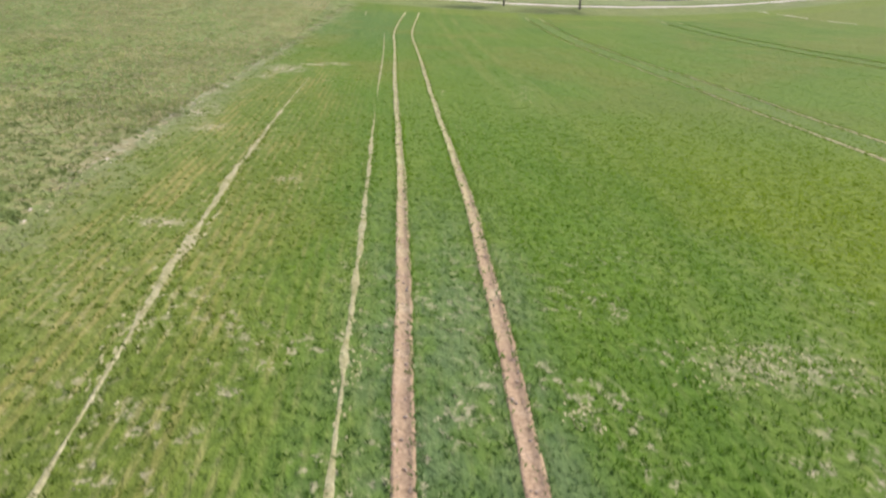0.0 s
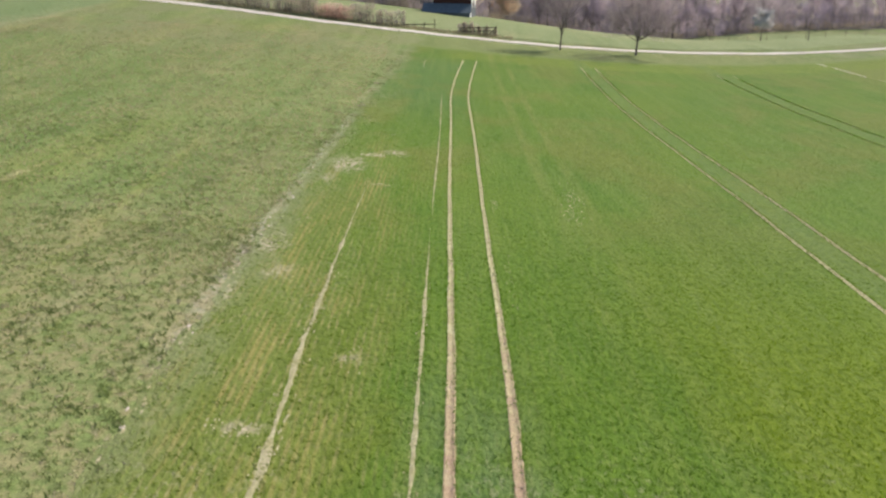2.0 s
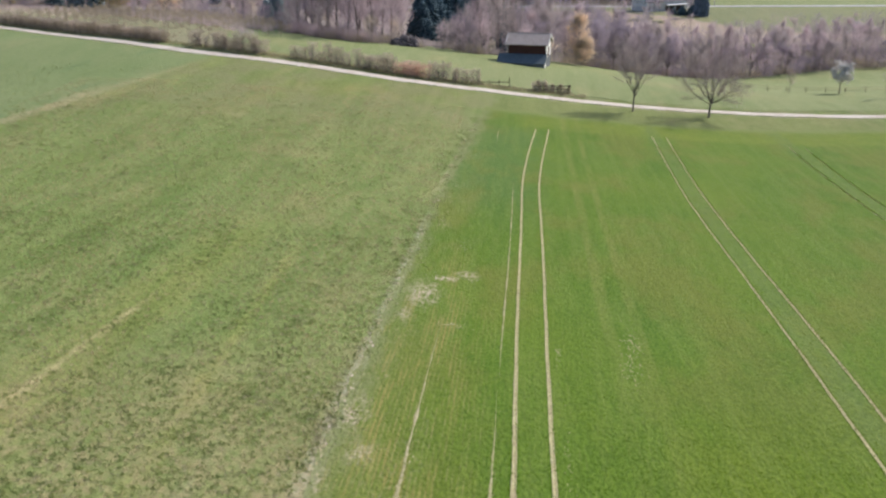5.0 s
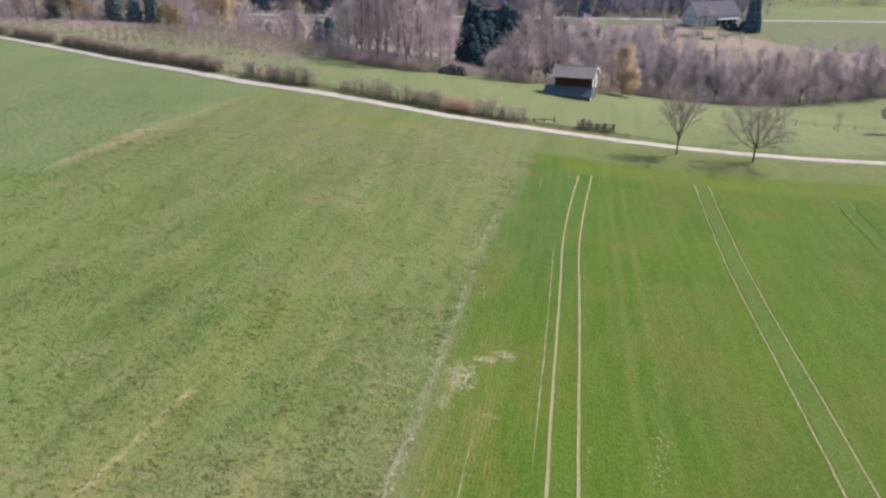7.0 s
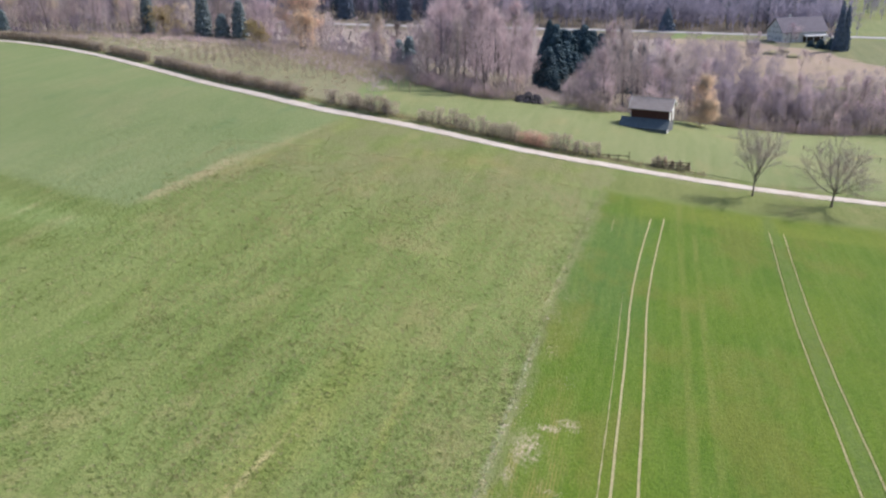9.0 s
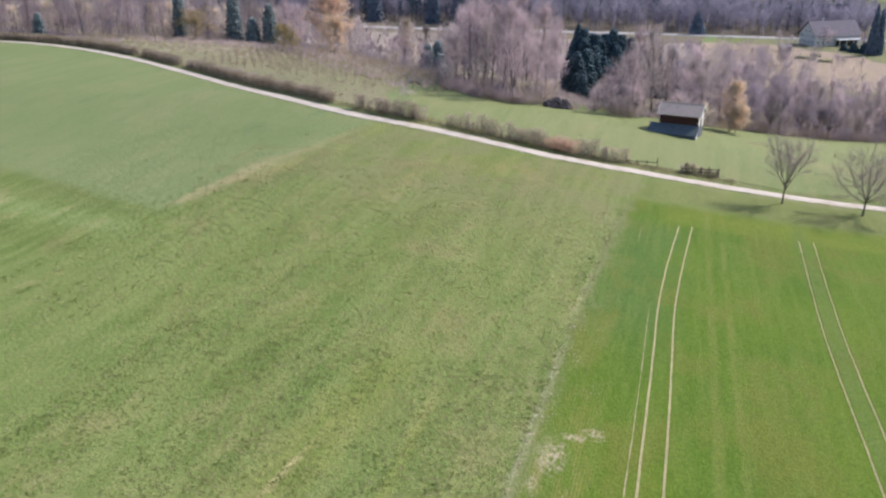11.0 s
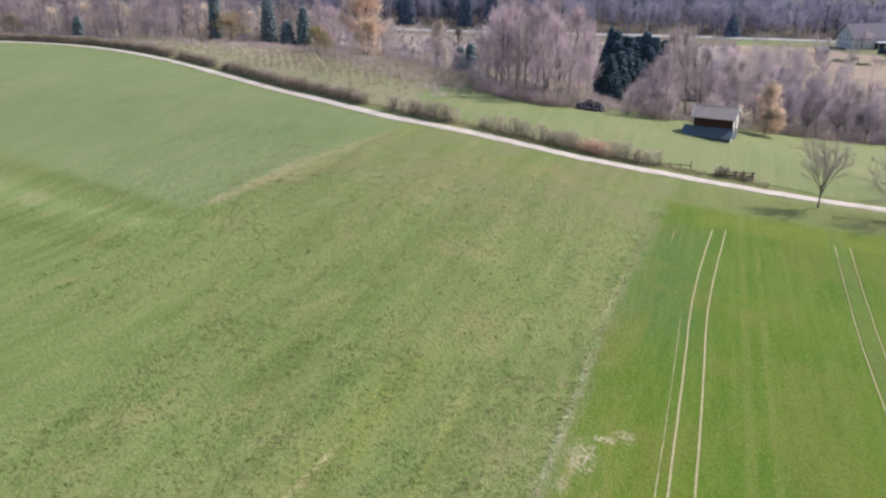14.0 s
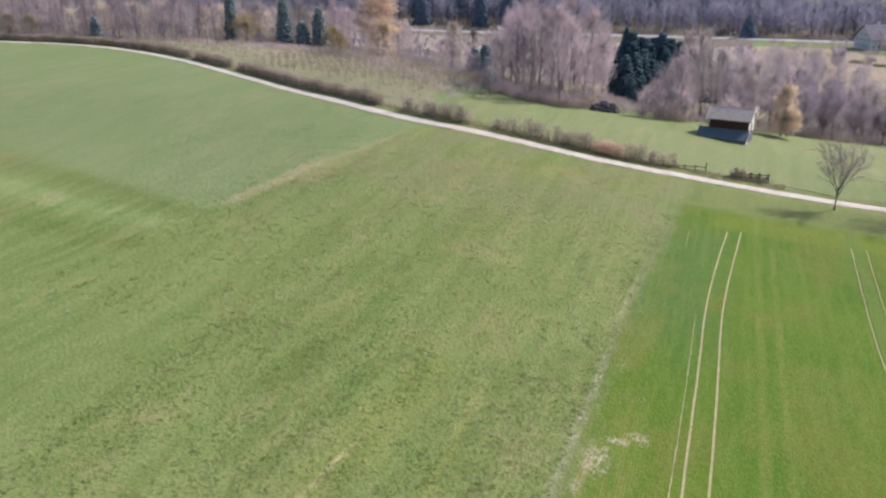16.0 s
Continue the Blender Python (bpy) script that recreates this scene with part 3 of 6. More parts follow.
BARN_TIMBER = plain("red_brown_boards", (0.085, 0.040, 0.034), 0.8, 6, (6, 6, 0.4), 0.35)
BARN_ROOF = plain("weathered_roof_tiles", (0.42, 0.355, 0.325), 0.85, 5, (1, 1, 1), 0.3)
BARN_SHEET = plain("grey_blue_sheeting", (0.12, 0.148, 0.168), 0.7, 3, (1, 0.2, 1), 0.2)
BARN_WHITE = plain("white_plaster", (0.78, 0.77, 0.74), 0.85, 4, (1, 1, 1), 0.12)
BARN_STONE = plain("dark_plinth", (0.16, 0.17, 0.18), 0.9, 4, (1, 1, 1), 0.3)
HOUSE_WALL = plain("house_plaster", (0.62, 0.62, 0.62), 0.85, 3, (1, 1, 1), 0.1)
HOUSE_ROOF = plain("house_tiles", (0.205, 0.185, 0.215), 0.85, 2, (1, 1, 1), 0.3)
DARK_WOOD = plain("dark_timber", (0.075, 0.055, 0.045), 0.85, 5, (5, 5, 0.5), 0.3)
PANE = plain("window_glass", (0.03, 0.035, 0.04), 0.1, 2, (1, 1, 1), 0.1, 0.0)

# ---- ground ----
def spread(*pieces):
    return np.unique(np.round(np.concatenate([np.arange(a, b, s) for a, b, s in pieces]), 3))


def sheet(name, xs, ys, inside=None, lift=0.0, material=None, label=""):
    gx, gy = np.meshgrid(xs, ys)
    gz = land(gx, gy) + lift
    index = np.arange(gx.size).reshape(gx.shape)
    quads = np.stack([index[:-1, :-1], index[:-1, 1:], index[1:, 1:], index[1:, :-1]], -1).reshape(-1, 4)
    ob = new(name, mesh_from(name, np.stack([gx, gy, gz], -1).reshape(-1, 3), quads))
    ob.data.materials.append(material)
    ob.data.polygons.foreach_set("use_smooth", np.ones(len(ob.data.polygons), bool))
    return tagged(ob, label, "ground", kind="structure")


sheet("ground", spread((-2600, -600, 200), (-600, -300, 20), (-300, -130, 3), (-130, 90, 1.5), (90, 320, 4), (320, 640, 20), (640, 2601, 200)),
      spread((-1500, -200, 130), (-200, -30, 10), (-30, 190, 1.5), (190, 340, 3), (340, 600, 10), (600, 1600, 40), (1600, 3601, 200)),
      material=MEADOW, label="sloping meadow of short dry spring grass")


def catmull(points, step_):
    """A smooth line through points, cut about every step_ metres."""
    p = np.array(points, float)
    p = np.vstack([2 * p[0] - p[1], p, 2 * p[-1] - p[-2]])
    out = []
    for a, b, c, d in zip(p[:-3], p[1:-2], p[2:-1], p[3:]):
        for t in np.arange(0, 1, step_ / max(np.linalg.norm(c - b), step_)):
            out.append(0.5 * (2 * b + (c - a) * t + (2 * a - 5 * b + 4 * c - d) * t * t + (3 * b - a - 3 * c + d) * t ** 3))
    out.append(p[-2])
    return np.array(out)


def strip(name, line, profile, material, label, category, wobble=0.0, seed=0, kind="structure", fade=0.0, narrow=None):
    """A band along a line on the ground. profile: rows of (offset to the side, height over the ground)."""
    rng = np.random.default_rng(seed)
    way = np.gradient(line, axis=0)
    way /= np.linalg.norm(way, axis=1)[:, None]
    side = np.stack([way[:, 1], -way[:, 0]], 1)
    n_, m_ = len(line), len(profile)
    rough = np.convolve(rng.normal(0, 1, n_ + 6), np.ones(3) / 3, "same")[3:-3]
    rough2 = np.convolve(rng.normal(0, 1, n_ + 6), np.ones(3) / 3, "same")[3:-3]
    ends = np.ones(n_)
    if fade:
        run = np.concatenate([[0], np.cumsum(np.linalg.norm(np.diff(line, axis=0), axis=1))])
        ends = np.clip(np.minimum(run, run[-1] - run) / fade, 0.12, 1)
    if narrow is not None:
        ends = ends * narrow
    verts = np.zeros((n_, m_, 3))
    for j, (off, h) in enumerate(profile):
        w = off * ends * (1 + wobble * (rough if off < 0 else rough2))
        verts[:, j, :2] = line + side * w[:, None]
        verts[:, j, 2] = land(verts[:, j, 0], verts[:, j, 1]) + h
    index = np.arange(n_ * m_).reshape(n_, m_)
    quads = np.stack([index[:-1, :-1], index[:-1, 1:], index[1:, 1:], index[1:, :-1]], -1).reshape(-1, 4)
    ob = new(name, mesh_from(name, verts.reshape(-1, 3), quads))
    ob.data.materials.append(material)
    return tagged(ob, label, category, kind=kind)


def patch(name, outline, material, label, lift, ragged=0.3, seed=1, cell=2.0, category="field"):
    """A field on the ground: a fine fan of rows between its two long sides. outline: (left line, right line) as (x, y) rows along y."""
    rng = np.random.default_rng(seed)
    left, right, ys = outline
    rows_, cols = len(ys), max(3, int(np.max(np.abs(right - left)) / cell))
    soft = lambda: np.convolve(rng.normal(0, 1, rows_ + 4), np.ones(2) / 2, "same")[2:-2] * ragged
    left, right = left + soft(), right + soft()
    s = np.linspace(0, 1, cols)
    gx = left[:, None] * (1 - s) + right[:, None] * s
    gy = np.repeat(ys[:, None], cols, 1)
    gy[0] += rng.normal(0, ragged, cols)
    gy[-1] += rng.normal(0, ragged, cols)
    verts = np.stack([gx, gy, land(gx, gy) + lift], -1).reshape(-1, 3)
    index = np.arange(rows_ * cols).reshape(rows_, cols)
    quads = np.stack([index[:-1, :-1], index[:-1, 1:], index[1:, 1:], index[1:, :-1]], -1).reshape(-1, 4)
    ob = new(name, mesh_from(name, verts, quads))
    ob.data.materials.append(material)
    ob.data.polygons.foreach_set("use_smooth", np.ones(len(ob.data.polygons), bool))
    return tagged(ob, label, category, kind="structure")


def crop_edge(y):
    return np.interp(y, (-40, 30, 47, 62, 88, 107, 122, 136, 145), (-9.8, -10.0, -10.0, -9.8, -9.4, -9.2, -8.6, -7.8, -7.0))


ys = np.arange(-30, 153, 0.6)
patch("crop_field", (crop_edge(ys), np.full(len(ys), 96.0), ys), CROP, "green field of young drilled cereal in rows", 0.025, 0.22, 2, 1.4)
ys = np.arange(151.5, 162.5, 0.8)
patch("grass_verge", (np.interp(ys, (151, 162), (-6.0, -4)), np.interp(ys, (151, 158, 162), (72, 66, 52)), ys), VERGE, "green grass verge between the crop and the gravel road", 0.036, 0.25, 3, 1.2)
ROAD = catmull([(150, 141), (110, 152), (78, 160.5), (58, 164.2), (41.6, 165.8), (20.8, 165.9), (0, 166.0), (-23, 166.4), (-47, 170.2), (-73, 175.4), (-103, 190.5), (-127, 206), (-159, 226.5), (-184, 239.5), (-207, 248), (-228, 252), (-250, 253), (-290, 251), (-360, 246)], 2.0)
strip("road", ROAD, [(-1.6, 0.0), (-1.3, 0.06), (-0.5, 0.09), (0, 0.11), (0.5, 0.09), (1.3, 0.06), (1.6, 0.0)], GRAVEL, "pale gravel farm road with worn edges", "road", 0.07, 5)

# wheel tracks: pressed earth with a raised lip at each side
TRACKS = []


def bend(y, reach):
    return reach * np.clip((y - 98) / 40, 0, 1) ** 1.5


def rut(x0, y0, y1, reach, width, material, label, seed, fade=1.0, near=0.0):
    """near: how far the track swings aside towards the near end of the field."""
    rng = np.random.default_rng(seed)
    ys_ = np.arange(y0, y1, 0.35)
    drift = 0.05 * np.sin(ys_ * 0.11 + seed) + 0.012 * np.sin(ys_ * 0.6 + seed * 2)
    line = np.column_stack([x0 + bend(ys_, reach) + drift + near * np.clip((32 - ys_) / 22, 0, 1.3) ** 1.7, ys_])
    TRACKS.append((line, width))
    w = width / 2
    narrow = np.interp(ys_, (20, 50, 140), (1.0, 0.64, 0.56))
    if material is STRAW:
        r_ = np.random.default_rng(seed + 500)
        narrow = narrow * np.interp(ys_, np.arange(y0, y1 + 2, 1.3), r_.uniform(0.5, 1.35, len(np.arange(y0, y1 + 2, 1.3))))
        return strip("wheel_track", line, [(-w, 0.018), (-w * 0.5, 0.034), (w * 0.5, 0.034), (w, 0.018)], material, label, "wheel track", 0.55, seed, fade=fade, narrow=narrow)
    return strip("wheel_track", line, [(-w * 1.25, 0.028), (-w, 0.065), (-w * 0.72, 0.04), (0, 0.034), (w * 0.74, 0.04), (w * 0.95, 0.07 if width > 0.25 else 0.06), (w * 1.3, 0.028)],
                 material, label, "wheel track", 0.09, seed, fade=fade, narrow=narrow)


DEEP = "bare pinkish earth wheel track pressed into the crop"
rut(0.08, -12, 139, 1.9, 0.29, EARTH, DEEP, 11, near=-0.12)
rut(2.18, -12, 140, 1.9, 0.29, EARTH, DEEP, 12, near=-0.40)
rut(20.1, -12, 141, 0.9, 0.27, EARTH, DEEP, 13)
rut(22.35, -12, 141.5, 1.0, 0.27, EARTH, DEEP, 14)
rut(41.0, 30, 138, 1.2, 0.15, EARTH, DEEP, 15)
rut(43.3, 30, 138, 1.3, 0.15, EARTH, DEEP, 16)
FAINT = "faint narrow strip of dry earth in the crop"
rut(-1.05, 4, 46, 0, 0.25, STRAW, FAINT, 17, 14)
rut(-0.95, 48, 104, 0.4, 0.20, STRAW, FAINT, 18, 8)
rut(-5.5, 3, 57.5, 0, 0.26, STRAW, FAINT, 19, 16, near=0.50)
rut(-4.2, 126, 137, 0.4, 0.22, STRAW, FAINT, 20, 3)

# ---- small growth on the fields ----
def blades(name, xs_, ys_, count, height, reach, width, material, label, seed, parent=None, lift=0.02):
    """Tufts of grass: count bent blades at each place."""
    rng = np.random.default_rng(seed)
    n_ = len(xs_)
    bx, by = np.repeat(xs_, count), np.repeat(ys_, count)
    a = rng.uniform(0, 2 * np.pi, n_ * count)
    h = height * rng.uniform(0.5, 1.25, n_ * count) * np.repeat(rng.uniform(0.65, 1.25, n_), count)
    r = reach * rng.uniform(0.3, 1.2, n_ * count)
    bx = bx + rng.normal(0, reach * 0.4, n_ * count)
    by = by + rng.normal(0, reach * 0.4, n_ * count)
    z = land(bx, by) + lift
    ca, sa = np.cos(a), np.sin(a)
    w = width * rng.uniform(0.6, 1.3, n_ * count) / 2
    p = np.empty((n_ * count, 4, 3))
    p[:, 0] = np.column_stack([bx - sa * w, by + ca * w, z - 0.02])
    p[:, 1] = np.column_stack([bx + sa * w, by - ca * w, z - 0.02])
    p[:, 2] = np.column_stack([bx + ca * r * 0.45 + sa * w * 0.7, by + sa * r * 0.45 - ca * w * 0.7, z + h * 0.75])
    p[:, 3] = np.column_stack([bx + ca * r, by + sa * r, z + h])
    i = np.arange(n_ * count)[:, None] * 4
    tris = np.concatenate([i + np.array([[0, 1, 2]]), i + np.array([[0, 2, 3]])])
    ob = new(name, mesh_from(name, p.reshape(-1, 3), tris))
    ob.data.materials.append(material)
    return tagged(ob, label, "grass", kind="stuff")


def clear_of_tracks(xs_, ys_, margin):
    keep = np.ones(len(xs_), bool)
    for line, width in TRACKS:
        lx = np.interp(ys_, line[:, 1], line[:, 0])
        inside = (ys_ > line[0, 1]) & (ys_ < line[-1, 1])
        keep &= ~(inside & (np.abs(xs_ - lx) < width / 2 * np.interp(ys_, (20, 50), (1, 0.62)) + margin - (0.09 if line[0, 0] < -0.5 else 0)))
    return keep


rng = np.random.default_rng(21)
gx, gy = np.meshgrid(np.arange(-9.6, 24, 0.15), np.arange(8.5, 48, 0.24))
gx, gy = (gx + rng.normal(0, 0.022, gx.shape)).ravel(), (gy + rng.normal(0, 0.09, gy.shape)).ravel()
density = 0.5 + 0.5 * np.sin(gx * 0.9 + 2 * np.sin(gy * 0.4)) * np.sin(gy * 0.55 + gx * 0.3)
clump = np.sin(gx * 5.1 + 2.0 * np.sin(gy * 1.7)) * np.sin(gy * 3.7 + 1.6 * np.sin(gx * 2.3))
density = np.clip(density + 0.55 * clump, 0, 1.2)
keep = clear_of_tracks(gx, gy, -0.02) & (rng.random(len(gx)) < (0.40 + 0.35 * density + np.clip(gx, 0, 6) * 0.03) * np.interp(gx, (-9, -5, -0.5, 2.5), (0.40, 0.50, 0.62, 1.0)) * np.clip((48 - gy) / 24, 0, 1) * np.clip((24 - gx) / 9, 0, 1))
blades("cereal_plants", gx[keep], gy[keep], 5, 0.068, 0.105, 0.026, BLADES, "young green cereal plants in drilled rows", 22)
gx, gy = np.meshgrid(np.arange(-9.6, 60, 0.45), np.arange(24, 128, 0.42))
gx, gy = (gx + rng.normal(0, 0.10, gx.shape)).ravel(), (gy + rng.normal(0, 0.15, gy.shape)).ravel()
keep = clear_of_tracks(gx, gy, 0.05) & (gx > crop_edge(gy) + 0.3) & (rng.random(len(gx)) < 0.55 * np.clip((gy - 24) / 24 + np.clip((gx - 14) / 8, 0, 1), 0, 1) * np.clip((128 - gy) / 50, 0, 1) * np.clip((60 - gx) / 20, 0, 1))
blades("cereal_plants", gx[keep], gy[keep], 4, 0.040, 0.18, 0.040, BLADES, "young green cereal plants in drilled rows", 23)


def rut_edge(index, y0, y1, gap, seed):
    """Taller plants that stand close along both sides of a wheel track."""
    r = np.random.default_rng(seed)
    line, width = TRACKS[index]
    py_ = np.repeat(np.arange(y0, y1, gap), 2)
    side_ = np.tile((-1.0, 1.0), len(py_) // 2)
    px_ = np.interp(py_, line[:, 1], line[:, 0]) + side_ * (width * 0.5 * np.interp(py_, (20, 50), (1, 0.62)) + r.uniform(-0.01, 0.13, len(py_)))
    k_ = r.random(len(py_)) < np.where(side_ > 0, 1.0, 0.6)
    return px_[k_], py_[k_] + r.normal(0, gap * 0.4, k_.sum())


edges = [rut_edge(0, 9, 42, 0.11, 1), rut_edge(1, 9, 42, 0.11, 2)]
blades("cereal_plants", np.concatenate([e[0] for e in edges]), np.concatenate([e[1] for e in edges]), 3, 0.12, 0.09, 0.026, BLADES, "young green cereal plants along the wheel tracks", 24)
edges = [rut_edge(0, 42, 130, 0.18, 1), rut_edge(1, 42, 130, 0.18, 2), rut_edge(6, 7, 40, 0.13, 3), rut_edge(8, 6, 40, 0.15, 4)]
blades("cereal_plants", np.concatenate([e[0] for e in edges]), np.concatenate([e[1] for e in edges]), 3, 0.06, 0.10, 0.026, BLADES, "young green cereal plants along the wheel tracks", 25)
edges = [rut_edge(i, 20, 135, 0.13, i) for i in (2, 3)] + [rut_edge(i, 32, 134, 0.10, i) for i in (4, 5)]
blades("cereal_plants", np.concatenate([e[0] for e in edges]), np.concatenate([e[1] for e in edges]), 4, 0.10, 0.09, 0.028, BLADES, "taller green cereal plants along the wheel tracks", 26)


def meadow_tufts(x0, x1, y0, y1, per_m2, count, height, reach, width, material, label, seed, patchy=0.4):
    r = np.random.default_rng(seed)
    n_ = int((x1 - x0) * (y1 - y0) * per_m2)
    px, py = r.uniform(x0, x1, n_), r.uniform(y0, y1, n_)
    d = 0.5 + 0.5 * np.sin(px * 0.42 + 1.7 * np.sin(py * 0.21)) * np.sin(py * 0.33 + px * 0.2)
    k_ = (px < crop_edge(py) - 0.2) & (r.random(n_) > patchy * d)
    return blades("meadow_tufts", px[k_], py[k_], count, height, reach, width, material, label, seed + 1)


TUFT = "uneven tufts of short meadow grass"
DARK_TURF = varied("dark_meadow_blades", (0.190, 0.255, 0.078), (0.33, 0.37, 0.15), 0.7, True, thin=0.7, mottle=0.3)


def clumped(x0, x1, y0, y1, per_m2, seed):
    """Scattered places that gather in drifts which run along y."""
    r = np.random.default_rng(seed)
    n_ = int((x1 - x0) * (y1 - y0) * per_m2 * 2)
    px, py = r.uniform(x0, x1, n_), r.uniform(y0, y1, n_)
    d = np.sin(px * 1.1 + 0.8 * np.sin(py * 0.09)) * 0.5 + np.sin(px * 0.37 + 1.0 + 0.5 * np.sin(py * 0.05)) * 0.3 + np.sin(py * 0.5 + 2 * np.sin(px * 0.6)) * 0.35
    k_ = (r.random(n_) < np.clip(0.5 + 0.42 * d, 0.12, 1)) & (px < crop_edge(py) - 0.1)
    return px[k_], py[k_]


px, py = clumped(-52, -9.8, 22, 75, 1.6, 401)
blades("meadow_tufts", px, py, 7, 0.085, 0.22, 0.06, DARK_TURF, "dark green grass tussocks in the meadow", 402)
px, py = clumped(-80, -9.5, 70, 140, 0.35, 403)
blades("meadow_tufts", px, py, 7, 0.10, 0.30, 0.09, DARK_TURF, "dark green grass tussocks in the meadow", 404)
px, py = clumped(-75, -9.8, 24, 130, 0.5, 405)
blades("meadow_tufts", px, py, 7, 0.06, 0.26, 0.06, DRY_BLADES, "pale dry grass tussocks in the meadow", 406)
meadow_tufts(-26, -9.5, 16, 45, 14, 4, 0.09, 0.13, 0.028, TURF, TUFT, 31)
meadow_tufts(-55, -9.5, 45, 90, 2.4, 5, 0.05, 0.20, 0.045, TURF, TUFT, 33)
meadow_tufts(-110, -9, 90, 162, 0.7, 5, 0.07, 0.26, 0.07, TURF, TUFT, 35)
meadow_tufts(-24, -9.5, 16, 75, 1.6, 5, 0.05, 0.22, 0.035, DRY_BLADES, "dry straw-coloured grass tufts", 37)
# thin dry stalks that stand above the meadow
rng = np.random.default_rng(43)
n_ = 95000
py = rng.uniform(36, 150, n_)
px = rng.uniform(-80, -10, n_)
k_ = (px < crop_edge(py) - 0.3) & (np.sin(px * 0.35 + 1.5 * np.sin(py * 0.12)) * 0.35 + 0.65 > rng.random(n_)) & (px > -14 - py * 0.52)
blades("dry_meadow_stalks", px[k_], py[k_], 2, 0.19, 0.05, 0.022, STALKS, "thin dry stalks standing above the meadow grass", 44)
# ragged tufts where meadow and crop meet
py = rng.uniform(14, 143, 1100)
px = crop_edge(py) + rng.normal(-0.3, 0.9, 1100)
k_ = np.sin(py * 0.6 + 2 * np.sin(py * 0.17)) * 0.4 + 0.6 > rng.random(1100)
blades("edge_tufts", px[k_], py[k_], 6, 0.07, 0.22, 0.06, DARK_TURF, "ragged green tufts along the edge of the crop", 47)
# dry stalks along the edge of the crop
rng = np.random.default_rng(41)
py = rng.uniform(10, 143, 2600)
px = crop_edge(py) + rng.normal(0.0, 0.36, 2600)
k_ = np.sin(py * 0.83 + 2.2 * np.sin(py * 0.23)) * 0.5 + 0.2 > rng.random(2600)
px, py = px[k_], py[k_]
blades("dry_edge_grass", px, py, 5, 0.03, 0.22, 0.05, DRY_BLADES, "dry pale grass along the edge of the crop", 42)

# bare spots where the crop failed, ragged and small
def bare_spots(groups, seed, material, along_edge):
    r = np.random.default_rng(seed)
    px, py, ps = [], [], []
    for x_, y_, sx, sy, count, size in groups:
        count *= 3
        px.append(r.normal(x_, sx, count)), py.append(r.normal(y_, sy, count)), ps.append(size * 0.4 * r.uniform(0.3, 1.2, count))
    ey = r.uniform(20, 110, along_edge)
    ey = ey[r.random(along_edge) < np.interp(ey, (20, 30, 70, 110), (0.7, 1, 0.8, 0.15))]
    px.append(crop_edge(ey) + r.normal(0, 0.2, len(ey))), py.append(ey), ps.append(r.uniform(0.04, 0.15, len(ey)))
    px, py, ps = np.concatenate(px), np.concatenate(py), np.concatenate(ps)
    n_ = len(px)
    a = np.arange(9) * 2 * np.pi / 9
    rad = ps[:, None] * r.uniform(0.55, 1.25, (n_, 9))
    vx, vy = px[:, None] + np.cos(a) * rad * 0.55, py[:, None] + np.sin(a) * rad * 1.5
    ring = np.stack([vx, vy, land(vx, vy) + 0.026], -1)
    mid = np.stack([px, py, land(px, py) + 0.034], -1)[:, None]
    v = np.concatenate([ring, mid], 1)
    k_ = np.arange(9)
    f = np.stack([k_, (k_ + 1) % 9, np.full(9, 9)], 1)
    ob = new("bare_soil_spots", mesh_from("bare_soil_spots", v.reshape(-1, 3), (np.arange(n_)[:, None, None] * 10 + f[None]).reshape(-1, 3)))
    ob.data.materials.append(material)
    return tagged(ob, "small bare pale soil spots in the crop", "soil", kind="stuff")


bare_spots(((-7.6, 61.6, 0.5, 1.5, 24, 0.15), (-5.4, 66.0, 1.1, 0.3, 26, 0.16), (-8.3, 59.5, 0.25, 1.6, 10, 0.13), 
            (-10.3, 57.0, 0.10, 5.0, 20, 0.12), (-8.6, 70.0, 0.3, 2.0, 14, 0.12), (-5.0, 75.0, 0.4, 0.8, 10, 0.12), (-7.9, 84.0, 0.3, 1.5, 9, 0.12), (63.0, 138, 0.15, 3.5, 16, 0.6), (63.4, 124, 0.15, 3.5, 14, 0.6), (62.6, 148, 0.15, 1.6, 8, 0.6)), 46, CHALK, 60)
bare_spots(((-4.4, 55.6, 0.7, 0.3, 16, 0.2), (8.2, 55.0, 0.4, 1.8, 26, 0.22), (7.6, 51.0, 0.3, 1.6, 18, 0.2),
            (2.9, 12.0, 0.12, 0.35, 12, 0.13), (7.0, 14.4, 0.8, 0.5, 46, 0.12),
            (6.0, 13.6, 0.7, 0.5, 30, 0.11), (-0.8, 13.9, 0.12, 0.5, 9, 0.12), (-6.4, 22.5, 0.5, 0.35, 16, 0.16), (9.2, 13.2, 0.6, 0.8, 24, 0.13), (3.0, 38, 0.15, 2, 14, 0.13),
            (-3.6, 28, 0.4, 0.5, 10, 0.15), (2.9, 52.5, 0.15, 0.8, 8, 0.18),
            (-5.45, 30, 0.14, 5, 26, 0.2), (-5.3, 20, 0.16, 3.5, 26, 0.2), (-5.1, 14, 0.2, 2, 16, 0.16), (-1.05, 16, 0.09, 4, 20, 0.15), (-1.0, 30, 0.09, 6, 16, 0.16)), 45, STRAW, 220)

